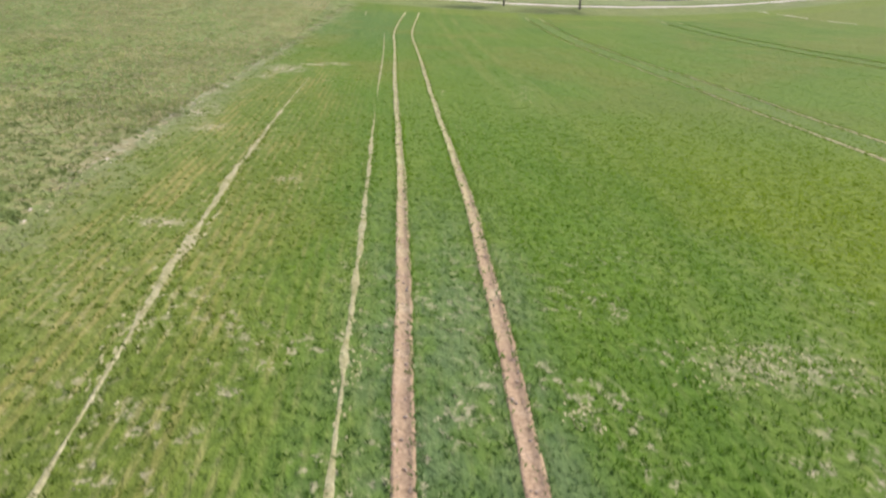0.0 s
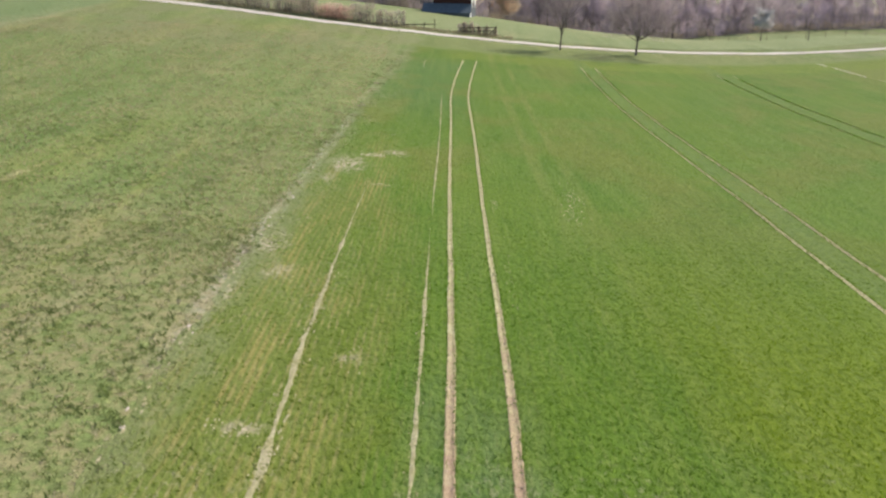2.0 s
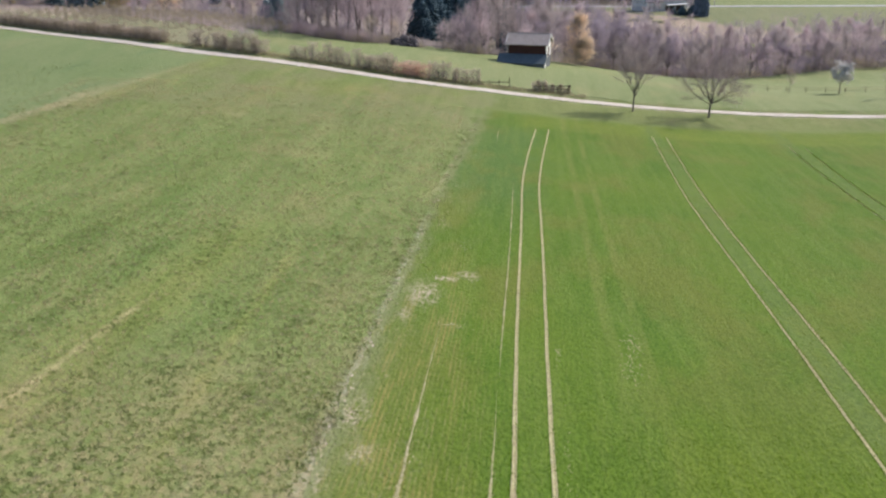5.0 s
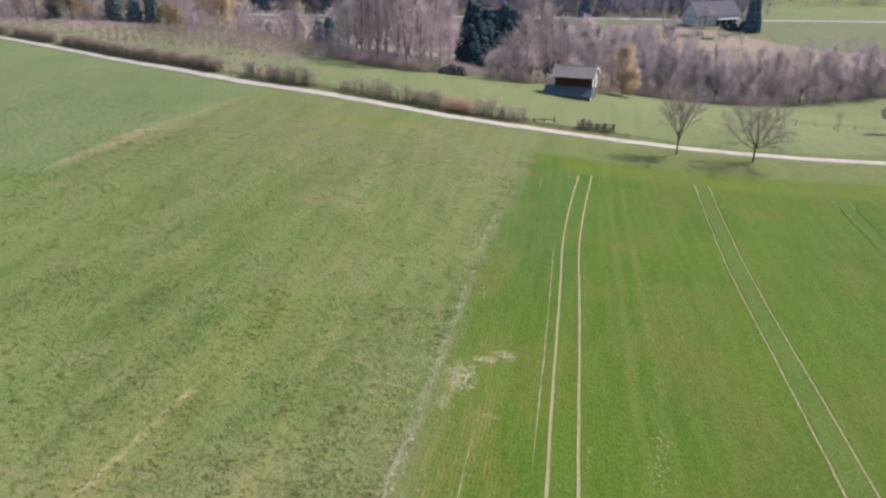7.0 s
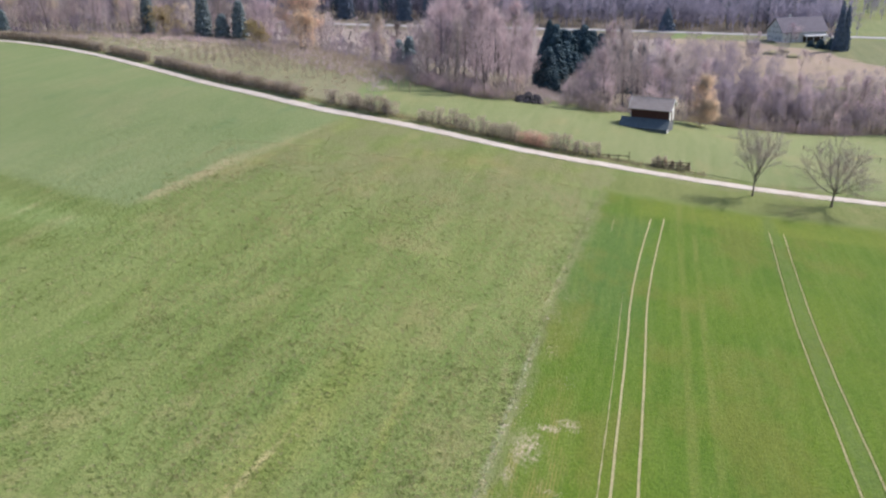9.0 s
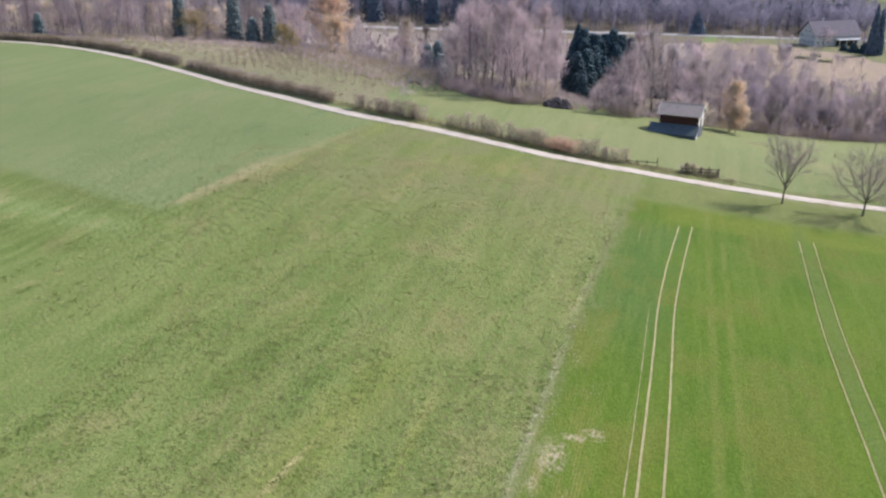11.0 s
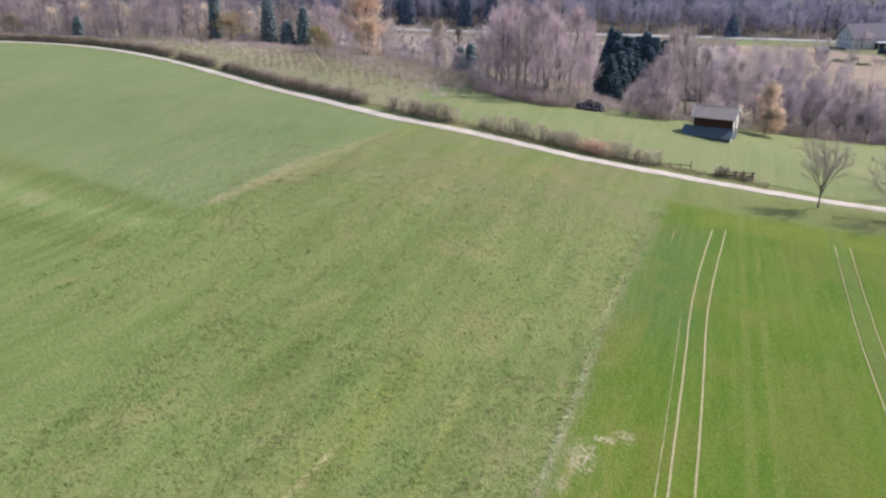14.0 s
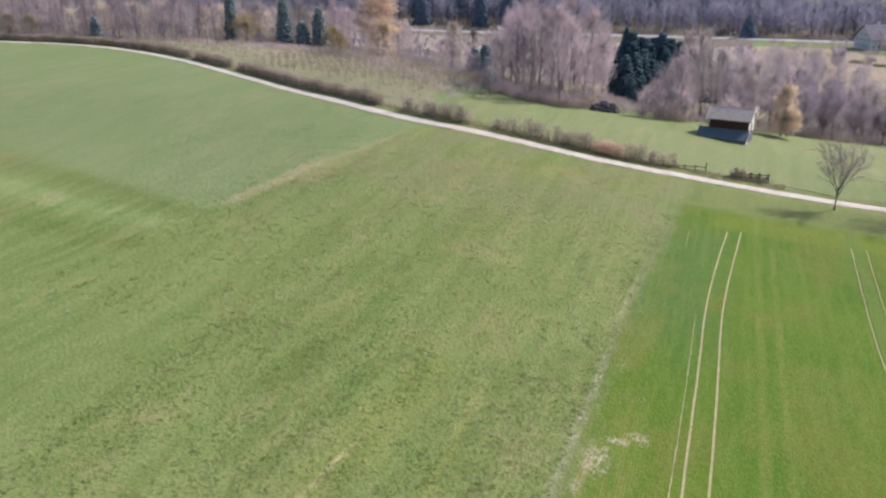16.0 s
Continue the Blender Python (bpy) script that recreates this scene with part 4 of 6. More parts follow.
# clods on the bare earth
def clods(count, seed):
    r = np.random.default_rng(seed)
    px, py, s = [], [], []
    for line, width in TRACKS[:4]:
        j = r.integers(0, len(line), count)
        j = j[line[j, 1] < 70]
        px.append(line[j, 0] + r.uniform(-0.55, 0.55, len(j)) * width)
        py.append(line[j, 1] + r.uniform(-0.2, 0.2, len(j)))
    px, py = np.concatenate(px), np.concatenate(py)
    n_ = len(px)
    s = r.uniform(0.012, 0.045, n_)
    shape = np.array([(1, 0, 0), (-1, 0, 0), (0, 1, 0), (0, -1, 0), (0, 0, 0.8), (0, 0, -0.5)], float)
    v = shape[None] * s[:, None, None] * r.uniform(0.6, 1.4, (n_, 6, 1))
    v += np.stack([px, py, land(px, py) + 0.05], 1)[:, None]
    f = np.array([(0, 2, 4), (2, 1, 4), (1, 3, 4), (3, 0, 4), (2, 0, 5), (1, 2, 5), (3, 1, 5), (0, 3, 5)])
    ob = new("earth_clods", mesh_from("earth_clods", v.reshape(-1, 3), (np.arange(n_)[:, None, None] * 6 + f[None]).reshape(-1, 3)))
    ob.data.materials.append(CLODS)
    return tagged(ob, "small loose clods of earth in the wheel tracks", "soil", kind="stuff")


clods(700, 51)

# ---- valley: meadow, reeds, litter, far road ----
ys = np.arange(169.5, 300, 1.5)
patch("lower_meadow", (np.interp(ys, (169, 173, 180, 205, 212, 300), (8, -30, -58, -66, -60, -40)), np.full(len(ys), 140.0), ys), PASTURE,
      "sunny green meadow below the farm road", 0.03, 0.4, 6, 4.0)
strip("path", catmull([(45, 205), (48, 211), (54, 221.5), (62, 225.5), (82, 228), (112, 226)], 1.5), [(-0.7, 0.034), (-0.3, 0.06), (0.3, 0.06), (0.7, 0.034)], DRY_STRIP, "faint pale worn track across the lower meadow", "path", 0.3, 77)
ys = np.arange(400, 512, 4.0)
patch("valley_meadow", (np.interp(ys, (400, 425, 450, 466, 476, 488, 512), (112, 90, 80, 70, 54, 42, 30)), np.full(len(ys), 420.0), ys), PALE_STRIP, "flat green valley meadow round the farmhouse", 0.05, 1.5, 7, 10)
ys = np.arange(360, 492, 4.0)
patch("reed_bed", (np.full(len(ys), 8.0), np.interp(ys, (360, 402, 426, 452, 468, 478, 492), (330, 114, 92, 82, 72, 56, 40)), ys), REEDS, "pale pinkish dry reed bed on the valley floor", 0.06, 1.5, 8, 8)
ys = np.arange(212, 510, 4.0)
patch("woodland_floor", (np.interp(ys, (212, 240, 252, 262, 272), (-58, -68, -120, -230, -420)), np.interp(ys, (212, 240, 330, 334, 510), (-55, -45, -40, 8, 8)), ys), LITTER,
      "brown leaf litter under bare woodland", 0.05, 1.5, 9, 8)
ys = np.arange(226, 362, 4.0)
patch("woodland_floor", (np.full(len(ys), -44.0), np.interp(ys, (226, 240, 255, 281, 305, 330), (8, 22, 39, 69, 110, 260)), ys), LITTER, "brown leaf litter under bare woodland", 0.06, 1.0, 10, 8)
ys = np.arange(178, 303, 1.5)
patch("orchard_floor", (np.interp(ys, (178, 181, 196, 212, 231, 244, 254, 262, 303), (-60, -72, -104, -127, -155, -180, -205, -330, -330)), np.interp(ys, (178, 190, 205, 215, 240, 262, 290, 303), (-60, -66, -70, -66, -66, -90, -116, -150)), ys), ORCHARD,
      "brownish dry grass under the young orchard", 0.034, 0.6, 12, 3, "orchard")
ys = np.arange(524, 900, 12.0)
patch("woodland_floor", (np.full(len(ys), -600.0), np.full(len(ys), 104.0), ys), LITTER, "brown leaf litter under bare woodland", 0.05, 2.0, 13, 12)
ys = np.arange(506, 527, 4.0)
patch("woodland_floor", (np.full(len(ys), -600.0), np.interp(ys, (506, 516, 521, 526), (-150, -40, 40, 100)), ys), LITTER, "brown leaf litter under bare woodland", 0.04, 1.0, 14, 12)
ys = np.arange(345, 484, 4.0)
patch("valley_flat", (np.full(len(ys), -235.0), np.full(len(ys), 8.0), ys), VALLEY_FLAT, "pale mauve dry flat on the valley floor", 0.09, 1.5, 15, 8)
ys = np.arange(530, 760, 8.0)
patch("hillside_meadow", (np.full(len(ys), 105.0), np.full(len(ys), 420.0), ys), PASTURE, "light green meadow on the far hillside", 0.06, 2, 11, 12)
FAR_ROAD = catmull([(-420, 488), (-170, 500), (-20, 514), (56, 517), (167, 524), (420, 540)], 8)
strip("road", FAR_ROAD, [(-3.6, 0.05), (-3.3, 0.25), (0, 0.32), (3.3, 0.25), (3.6, 0.05)], ASPHALT, "pale asphalt valley road", "road", 0.0, 6)


# ---- trees ----
def frames(p0, p1):
    d = p1 - p0
    d = d / np.maximum(np.linalg.norm(d, axis=1), 1e-9)[:, None]
    ref = np.where(np.abs(d[:, 2:3]) > 0.9, np.array([[1.0, 0, 0]]), np.array([[0, 0, 1.0]]))
    a = np.cross(d, ref)
    a /= np.linalg.norm(a, axis=1)[:, None]
    return a, np.cross(d, a)


def tubes(name, p0, p1, r0, r1, sides):
    """A mesh of tapered tubes, one for each row."""
    p0, p1, r0, r1 = (np.asarray(v, float) for v in (p0, p1, r0, r1))
    a, b = frames(p0, p1)
    t = np.arange(sides) * 2 * np.pi / sides
    ring = a[:, None] * np.cos(t)[None, :, None] + b[:, None] * np.sin(t)[None, :, None]
    v = np.concatenate([p0[:, None] + ring * r0[:, None, None], p1[:, None] + ring * r1[:, None, None]], 1)
    i = np.arange(len(p0))[:, None, None] * 2 * sides
    k_ = np.arange(sides)
    q = np.stack([k_, (k_ + 1) % sides, (k_ + 1) % sides + sides, k_ + sides], 1)
    return v.reshape(-1, 3), (i + q[None]).reshape(-1, 4)


def spikes(p0, p1, r0):
    """Thin three-sided shoots that end in a point."""
    p0, p1, r0 = (np.asarray(v, float) for v in (p0, p1, r0))
    a, b = frames(p0, p1)
    t = np.arange(3) * 2 * np.pi / 3
    ring = a[:, None] * np.cos(t)[None, :, None] + b[:, None] * np.sin(t)[None, :, None]
    v = np.concatenate([p0[:, None] + ring * r0[:, None, None], p1[:, None]], 1)
    i = np.arange(len(p0))[:, None, None] * 4
    f = np.array([(0, 1, 3), (1, 2, 3), (2, 0, 3)])
    return v.reshape(-1, 3), (i + f[None]).reshape(-1, 3)


def slivers(p0, p1, r0, seed=7):
    """The finest shoots, far off: one thin tapering sliver each, turned at random."""
    p0, p1, r0 = (np.asarray(v, float) for v in (p0, p1, r0))
    a, b = frames(p0, p1)
    t = np.random.default_rng(seed).uniform(0, 6.28, len(p0))[:, None]
    side = (a * np.cos(t) + b * np.sin(t)) * r0[:, None]
    v = np.stack([p0 - side, p0 + side, p1], 1)
    return v.reshape(-1, 3), np.arange(len(p0) * 3).reshape(-1, 3)


def unit(v):
    return v / max(np.linalg.norm(v), 1e-9)


def grow(seed, height, width, fork=0.25, limbs=9, side=5, shoots=6, lift=0.55, thick=0.02, shoot=0.9, shoot_r=0.018, leader=True, lean=(0, 0), droop=0.0, rise=0.2, branch=0.5):
    """A leafless tree: wood as (start, end, radius, radius) rows, and shoots as (start, end, radius) rows."""
    r = np.random.default_rng(seed)
    wood, fine = [], []

    def limb(p, d, length, radius, pieces, level):
        points = [p]
        for k_ in range(pieces):
            d = unit(d + r.normal(0, 0.13, 3) + np.array([0, 0, 0.10 if level < 2 else 0.03 - droop]))
            q = points[-1] + d * length / pieces
            ra, rb = radius * (1 - 0.75 * k_ / pieces), radius * (1 - 0.75 * (k_ + 1) / pieces)
            wood.append((points[-1], q, ra, rb, level))
            points.append(q)
        return points, d

    top = height * (0.8 if leader else fork + 0.06)
    d = unit(np.array([lean[0], lean[1], 1.0]))
    trunk = [np.zeros(3)]
    pieces = 7 if leader else 3
    base_r = height * thick
    for k_ in range(pieces):
        d = unit(d + r.normal(0, 0.035, 3) + np.array([0, 0, 0.03]))
        q = trunk[-1] + d * top / pieces
        ra, rb = base_r * (1 - 0.8 * k_ / pieces), base_r * (1 - 0.8 * (k_ + 1) / pieces)
        if not leader:
            ra, rb = base_r * (1.1 - 0.1 * k_), base_r * (1.0 - 0.1 * k_)
        wood.append((trunk[-1], q, ra * (1.25 if k_ == 0 else 1), rb, 0))
        trunk.append(q)
    turn = r.uniform(0, 6.28)
    for i in range(limbs):
        s = (i + 0.5) / limbs
        turn += 2.4 + r.normal(0, 0.3)
        if leader:
            at = fork + (1 - fork) * s
            j = min(int(at * pieces), pieces - 1)
            p = trunk[j] + (trunk[j + 1] - trunk[j]) * (at * pieces - j)
            shape = math.sqrt(max(0.05, 1 - (2 * (s * 0.85 + 0.12) - 0.9) ** 2))
            length = width * 0.5 * shape / math.cos(lift) * r.uniform(0.8, 1.15)
            up = lift + 0.45 * s
        else:
            p = trunk[-1] - np.array([0, 0, r.uniform(0, 0.09) * height])
            length = height * (1 - fork) * r.uniform(0.72, 1.0)
            up = lift + r.uniform(-0.25, 0.55)
            length *= 0.75 + 0.25 * math.sin(up)
        d = np.array([math.cos(turn) * math.cos(up), math.sin(turn) * math.cos(up), math.sin(up)])
        pts, d = limb(p, d, length, base_r * (0.34 if leader else 0.5), 4, 1)
        for m in range(side):
            f = 0.25 + 0.75 * (m + r.random()) / side
            j = min(int(f * 4), 3)
            q = pts[j] + (pts[j + 1] - pts[j]) * (f * 4 - j)
            e = unit(unit(pts[j + 1] - pts[j]) * 0.8 + unit(r.normal(0, 1, 3)) * 0.85 + np.array([0, 0, 0.25 - droop]))
            bl = length * (branch - 0.44 * branch * f) * r.uniform(0.7, 1.2)
            bp, e = limb(q, e, bl, base_r * 0.13, 2, 2)
            for w in range(shoots):
                g = 0.2 + 0.8 * (w + r.random()) / shoots
                j2 = min(int(g * 2), 1)
                s0 = bp[j2] + (bp[j2 + 1] - bp[j2]) * (g * 2 - j2)
                o = unit(unit(bp[j2 + 1] - bp[j2]) * 0.7 + unit(r.normal(0, 1, 3)) * 0.8 + np.array([0, 0, rise - 2 * droop]))
                fine.append((s0, s0 + o * shoot * r.uniform(0.5, 1.3), shoot_r))
    return wood, fine


def tree_meshes(wood, fine, name, twig_sides=3, trunk_sides=6, flat=False):
    big = [w for w in wood if w[4] < 2]
    small = [w for w in wood if w[4] >= 2]
    v1, f1 = tubes(name, *[np.array([w[i] for w in big]) for i in range(4)], trunk_sides)
    v2, f2 = spikes(*[np.array([w[i] for w in small]) for i in range(3)]) if flat else tubes(name, *[np.array([w[i] for w in small]) for i in range(4)], twig_sides)
    v3, f3 = (slivers if flat else spikes)(*[np.array([w[i] for w in fine]) for i in range(3)])
    trunk = mesh_from(name + "_trunk", v1, f1)
    crown = mesh_from(name + "_crown", np.vstack([v2, v3]), [f2, f3 + len(v2)])
    return trunk, crown


def bare_tree(name, place, label, category, group="", bark=None, twigs=None, turn=0.0, size=1.0, **how):
    wood, fine = grow(**how)
    trunk, crown = tree_meshes(wood, fine, name)
    ob = thing(name, place, turn, size, label, category, group)
    mesh_part("trunk", trunk, bark or BARK, ob, smooth=True)
    mesh_part("crown", crown, twigs or TWIGS, ob)
    return ob, fine


def leaf_clumps(ends, count, spread_, size, seed):
    """Small ragged leaf or blossom clumps round the shoots."""
    r = np.random.default_rng(seed)
    c = np.array([e[1] for e in ends])
    c = c[r.integers(0, len(c), count)] + r.normal(0, spread_, (count, 3))
    s = size * r.uniform(0.5, 1.4, (count, 1, 1))
    shape = np.array([(1, 0, 0), (-0.5, 0.87, 0), (-0.5, -0.87, 0), (0, 0, 0.9)], float)[None] * r.uniform(0.5, 1.3, (count, 4, 1))
    ang = r.uniform(0, 6.28, count)
    ca, sa = np.cos(ang)[:, None], np.sin(ang)[:, None]
    v = np.stack([shape[..., 0] * ca - shape[..., 1] * sa, shape[..., 0] * sa + shape[..., 1] * ca, shape[..., 2]], -1) * s + c[:, None]
    f = np.array([(0, 1, 3), (1, 2, 3), (2, 0, 3), (0, 2, 1)])
    return mesh_from("clumps", v.reshape(-1, 3), (np.arange(count)[:, None, None] * 4 + f[None]).reshape(-1, 3))


# the two trees by the road
bare_tree("roadside_tree", spot(20.1, 161.0), "leafless tree with an upright crown beside the gravel road", "tree", "trees along the road", turn=0.4,
          seed=61, height=12.6, width=11, fork=0.24, limbs=9, side=20, shoots=38, lift=1.0, thick=0.0115, shoot=1.15, shoot_r=0.0072, branch=0.65, leader=False, lean=(0.03, 0.0))
bare_tree("roadside_tree", spot(33.8, 160.2), "leafless broad-crowned tree forking low beside the gravel road", "tree", "trees along the road", turn=1.3,
          seed=66, height=12.5, width=13.5, fork=0.19, limbs=11, side=20, shoots=38, lift=0.62, thick=0.0145, shoot=1.25, shoot_r=0.0072, branch=0.68, leader=False)
# small trees in the lower meadow
white, tips = bare_tree("blossom_tree", spot(70.0, 200.0), "small tree in white blossom in the meadow", "tree", "", twigs=BLOSSOM, seed=71, height=6.5, width=4.2, fork=0.3, limbs=8, side=5, shoots=5,
                        lift=0.7, shoot=0.6, shoot_r=0.02)
mesh_part("blossom", leaf_clumps(tips, 1500, 0.25, 0.2, 72), BLOSSOM, white, "white blossom")["kind"] = "stuff"
bare_tree("young_tree", spot(75.5, 187.0), "slender leafless young tree in the meadow", "tree", "", seed=73, height=8.5, width=4.5, fork=0.3, limbs=9, side=5, shoots=6, lift=0.75, thick=0.014)
bare_tree("young_tree", spot(58.6, 198.0), "slender leafless young tree in the meadow", "tree", "", seed=74, height=5.0, width=2.6, fork=0.3, limbs=8, side=4, shoots=5, lift=0.8, thick=0.013)

# ---- woodland ----
KINDS = []


def wood_kind(twigs, **how):
    wood, fine = grow(**how)
    trunk, crown = tree_meshes(wood, fine, "woodland_tree", 3, 4, True)
    KINDS.append((trunk, crown, twigs, how["height"]))
    return len(KINDS) - 1


BIG = [wood_kind(t, seed=80 + i, height=h, width=w, fork=0.07, limbs=18, side=7, shoots=12, lift=l + 0.15, thick=0.0115, shoot=1.9, shoot_r=0.027, rise=0.9)
       for i, (t, h, w, l) in enumerate(((TWIGS_BROWN, 16, 8.5, 0.7), (TWIGS_MAUVE, 19, 7.5, 0.85), (TWIGS_GREY, 15, 9, 0.65), (TWIGS_MAUVE, 15, 8, 0.7), (TWIGS_BROWN, 20, 7, 0.9), (TWIGS_TAN, 12, 8, 0.65)))]
LOW = [wood_kind(t, seed=95 + i, height=h, width=w, fork=0.05, limbs=12, side=5, shoots=10, lift=l, thick=0.010, shoot=1.3, shoot_r=0.023, rise=0.6)
       for i, (t, h, w, l) in enumerate(((TWIGS_GREY, 6, 6, 0.7), (TWIGS_BROWN, 7, 6.5, 0.75), (TWIGS_MAUVE, 8, 6, 0.8), (TWIGS_TAN, 5, 5, 0.75)))]
MADE = {}


def plant(kind, x, y, size, turn, label, group, name="woodland_tree", category="tree"):
    m = Matrix.Translation(spot(x, y, -0.05)) @ Matrix.Rotation(turn, 4, "Z") @ Matrix.Scale(size, 4)
    key = (kind, name, label)
    if key not in MADE:
        trunk, crown, twigs, _ = KINDS[kind]
        ob = thing(name, (0, 0, 0), 0, 1, label, category, group)
        mesh_part("trunk", trunk, WOOD_BARK, ob)
        mesh_part("crown", crown, twigs, ob)
        ob.matrix_basis = m
        MADE[key] = ob
        return ob
    made = copy_thing(MADE[key], Matrix.Identity(4))
    made.matrix_basis = m
    return made


def wood_front(x):
    """Where the woodland begins, seen from the field."""
    return np.interp(x, (-330, -235, -195, -180, -140, -118, -98, -68, -58, -51, -40, -30, -13, 8, 22, 39, 69, 110, 200), (268, 266, 268, 299, 305, 292, 264, 238, 213, 208, 206, 212, 215, 226, 240, 255, 281, 305, 330))


rng = np.random.default_rng(111)
WORDS = {0: "brown leafless woodland tree", 1: "tall mauve-brown leafless woodland tree", 2: "grey leafless spreading woodland tree", 3: "mauve-grey leafless woodland tree",
         4: "tall slender brown leafless woodland tree", 5: "tan budding woodland tree"}
BEHIND = []


def stand(x0, x1, depth, gap, size, tall=1.0):
    """Trees on a loose grid from the woodland's front line back."""
    rows_ = int(depth / gap)
    for row in range(rows_):
        for col in range(int((x1 - x0) / gap)):
            x = x0 + (col + 0.5 * (row % 2)) * gap + rng.normal(0, gap * 0.22)
            y = float(wood_front(x)) + 4 + row * gap + rng.normal(0, gap * 0.22)
            if abs(x - 1) < 9 and y < 222 or (-43 < x * 311 / y < -17 and y < 326) or (-43 < x * 311 / y < 0 and 284 < y < 330):
                continue
            open_ = -137 < x < -62
            if open_ and rng.random() < (0.85 if x < -92 else 0.55):
                continue
            kind = int(rng.choice([0, 1, 2, 3, 4, 5], p=[0.14, 0.26, 0.06, 0.24, 0.04, 0.26] if x < -62 else [0.16, 0.32, 0.08, 0.32, 0.10, 0.02] if x < -30 else [0.38, 0.17, 0.22, 0.12, 0.07, 0.04] if x < 18 else [0.25, 0.12, 0.42, 0.16, 0.04, 0.01] if x < 46 else [0.46, 0.26, 0.06, 0.21, 0.0, 0.01]))
            if row >= 6:
                BEHIND.append((x, y, size * rng.uniform(0.75, 1.1) * tall * 15))
                continue
            plant(BIG[kind], x, y, (1.2 if -62 < x < -38 else 0.6 if open_ else 0.78 if x > 46 else 1.0) * size * rng.uniform(0.72, 1.12) * (1 + (tall - 1) * min(row / 3, 1)), rng.uniform(0, 6.28), WORDS[kind] + " among others", "bare woodland in the valley")


stand(-320, -62, 34, 8.4, 1.05)
stand(-62, 18, 92, 7.2, 0.86, 1.35)
stand(18, 185, 66, 7.6, 0.82, 1.15)
for i, (x, d, h, w) in enumerate(((24, 2, 10.5, 7), (33, 3, 11.5, 8), (41, 1, 9.5, 7), (52, 3, 12, 9), (60, 1, 10, 8), (71, 2, 12.5, 9), (84, 2, 11, 8), (97, 3, 12, 9))):
    bare_tree("valley_tree", spot(x, float(wood_front(x)) + d, -0.05), "grey leafless tree with a dark trunk at the meadow's edge", "tree", "trees at the meadow's edge", bark=BARK, twigs=TWIGS_GREY, turn=i * 1.3,
              seed=500 + i, height=h, width=w, fork=0.28, limbs=10, side=9, shoots=16, lift=0.75, thick=0.016, shoot=1.1, shoot_r=0.017, leader=False, branch=0.6)
for i, (x, y, h, k_) in enumerate(((-23.1, 238, 3.4, 0), (-22.5, 246, 5.2, 3), (-21.4, 255, 7.6, 0), (-20.0, 262, 10.4, 2), (-18.6, 270, 13.4, 0), (-16.5, 275, 15, 3), (-18.7, 235, 6.6, 0), (-16.7, 238, 8.4, 2), (-20.3, 229, 3.6, 0),
                                  (-22.0, 250, 6.5, 0), (-19.6, 248, 8.0, 3), (-18.0, 256, 10.5, 0))):
    plant(BIG[k_], x, y, h / KINDS[BIG[k_]][3], i * 1.7, WORDS[k_] + " among others", "bare woodland in the valley")
LOWS = ("grey leafless thicket shrub", "brown leafless thicket shrub", "mauve leafless thicket shrub", "tan leafless thicket shrub")
for row in range(3):
    x = -320.0
    while x < 190:
        x += rng.uniform(4.5, 9.5) * (0.5 if x > 15 else 1)
        y = float(wood_front(x)) + row * 6.5 + rng.normal(0, 1.5)
        if row == 2 and x > -62:
            continue
        if abs(x - 0) < 10 and y < 219 or -40 < x * 305 / y < -29:
            continue
        kind = int(rng.choice(4, p=[0.3, 0.3, 0.25, 0.15] if x < 15 else [0.55, 0.3, 0.15, 0.0]))
        plant(LOW[kind], x, y, rng.uniform(0.55, 1.1) * (1.2 if x > 15 else 1), rng.uniform(0, 6.28), LOWS[kind] + " at the woodland edge", "woodland edge thicket", "thicket_shrub", "shrub")
for i in range(95):
    y = rng.uniform(322, 425)
    BEHIND.append((rng.uniform(-6, 0.143 * y - 3), y, rng.uniform(10, 16)))


def trees_behind(places, seed, material, label):
    """The rows of trees behind the front ones, as one joined mass."""
    r = np.random.default_rng(seed)
    p0, p1, r0 = [], [], []
    for x_, y_, h in places:
        base = np.array([x_, y_, float(land(x_, y_)) - 0.2])
        p0.append(base[None]), p1.append(base[None] + (r.normal(0, 0.5), r.normal(0, 0.5), h * 0.9)), r0.append(np.array([h * 0.010]))
        k_ = 220
        s_ = r.uniform(0.2, 0.95, k_)
        a = r.uniform(0, 6.28, k_)
        reach = h * 0.26 * np.sqrt(np.maximum(0.08, 1 - (2 * s_ - 1.05) ** 2)) * r.uniform(0.3, 1.1, k_)
        q = base + np.column_stack([np.cos(a) * reach * 0.6, np.sin(a) * reach * 0.6, h * s_ * 0.86])
        e = np.column_stack([np.cos(a) * 0.5, np.sin(a) * 0.5, np.full(k_, 1.0)]) + r.normal(0, 0.3, (k_, 3))
        p0.append(q), p1.append(q + e * r.uniform(0.8, 1.9, (k_, 1))), r0.append(np.full(k_, 0.05))
    v, f = slivers(np.concatenate(p0), np.concatenate(p1), np.concatenate(r0), seed)
    ob = new("inner_woodland", mesh_from("inner_woodland", v, f))
    ob.data.materials.append(material)
    return tagged(ob, label, "woodland", kind="stuff")


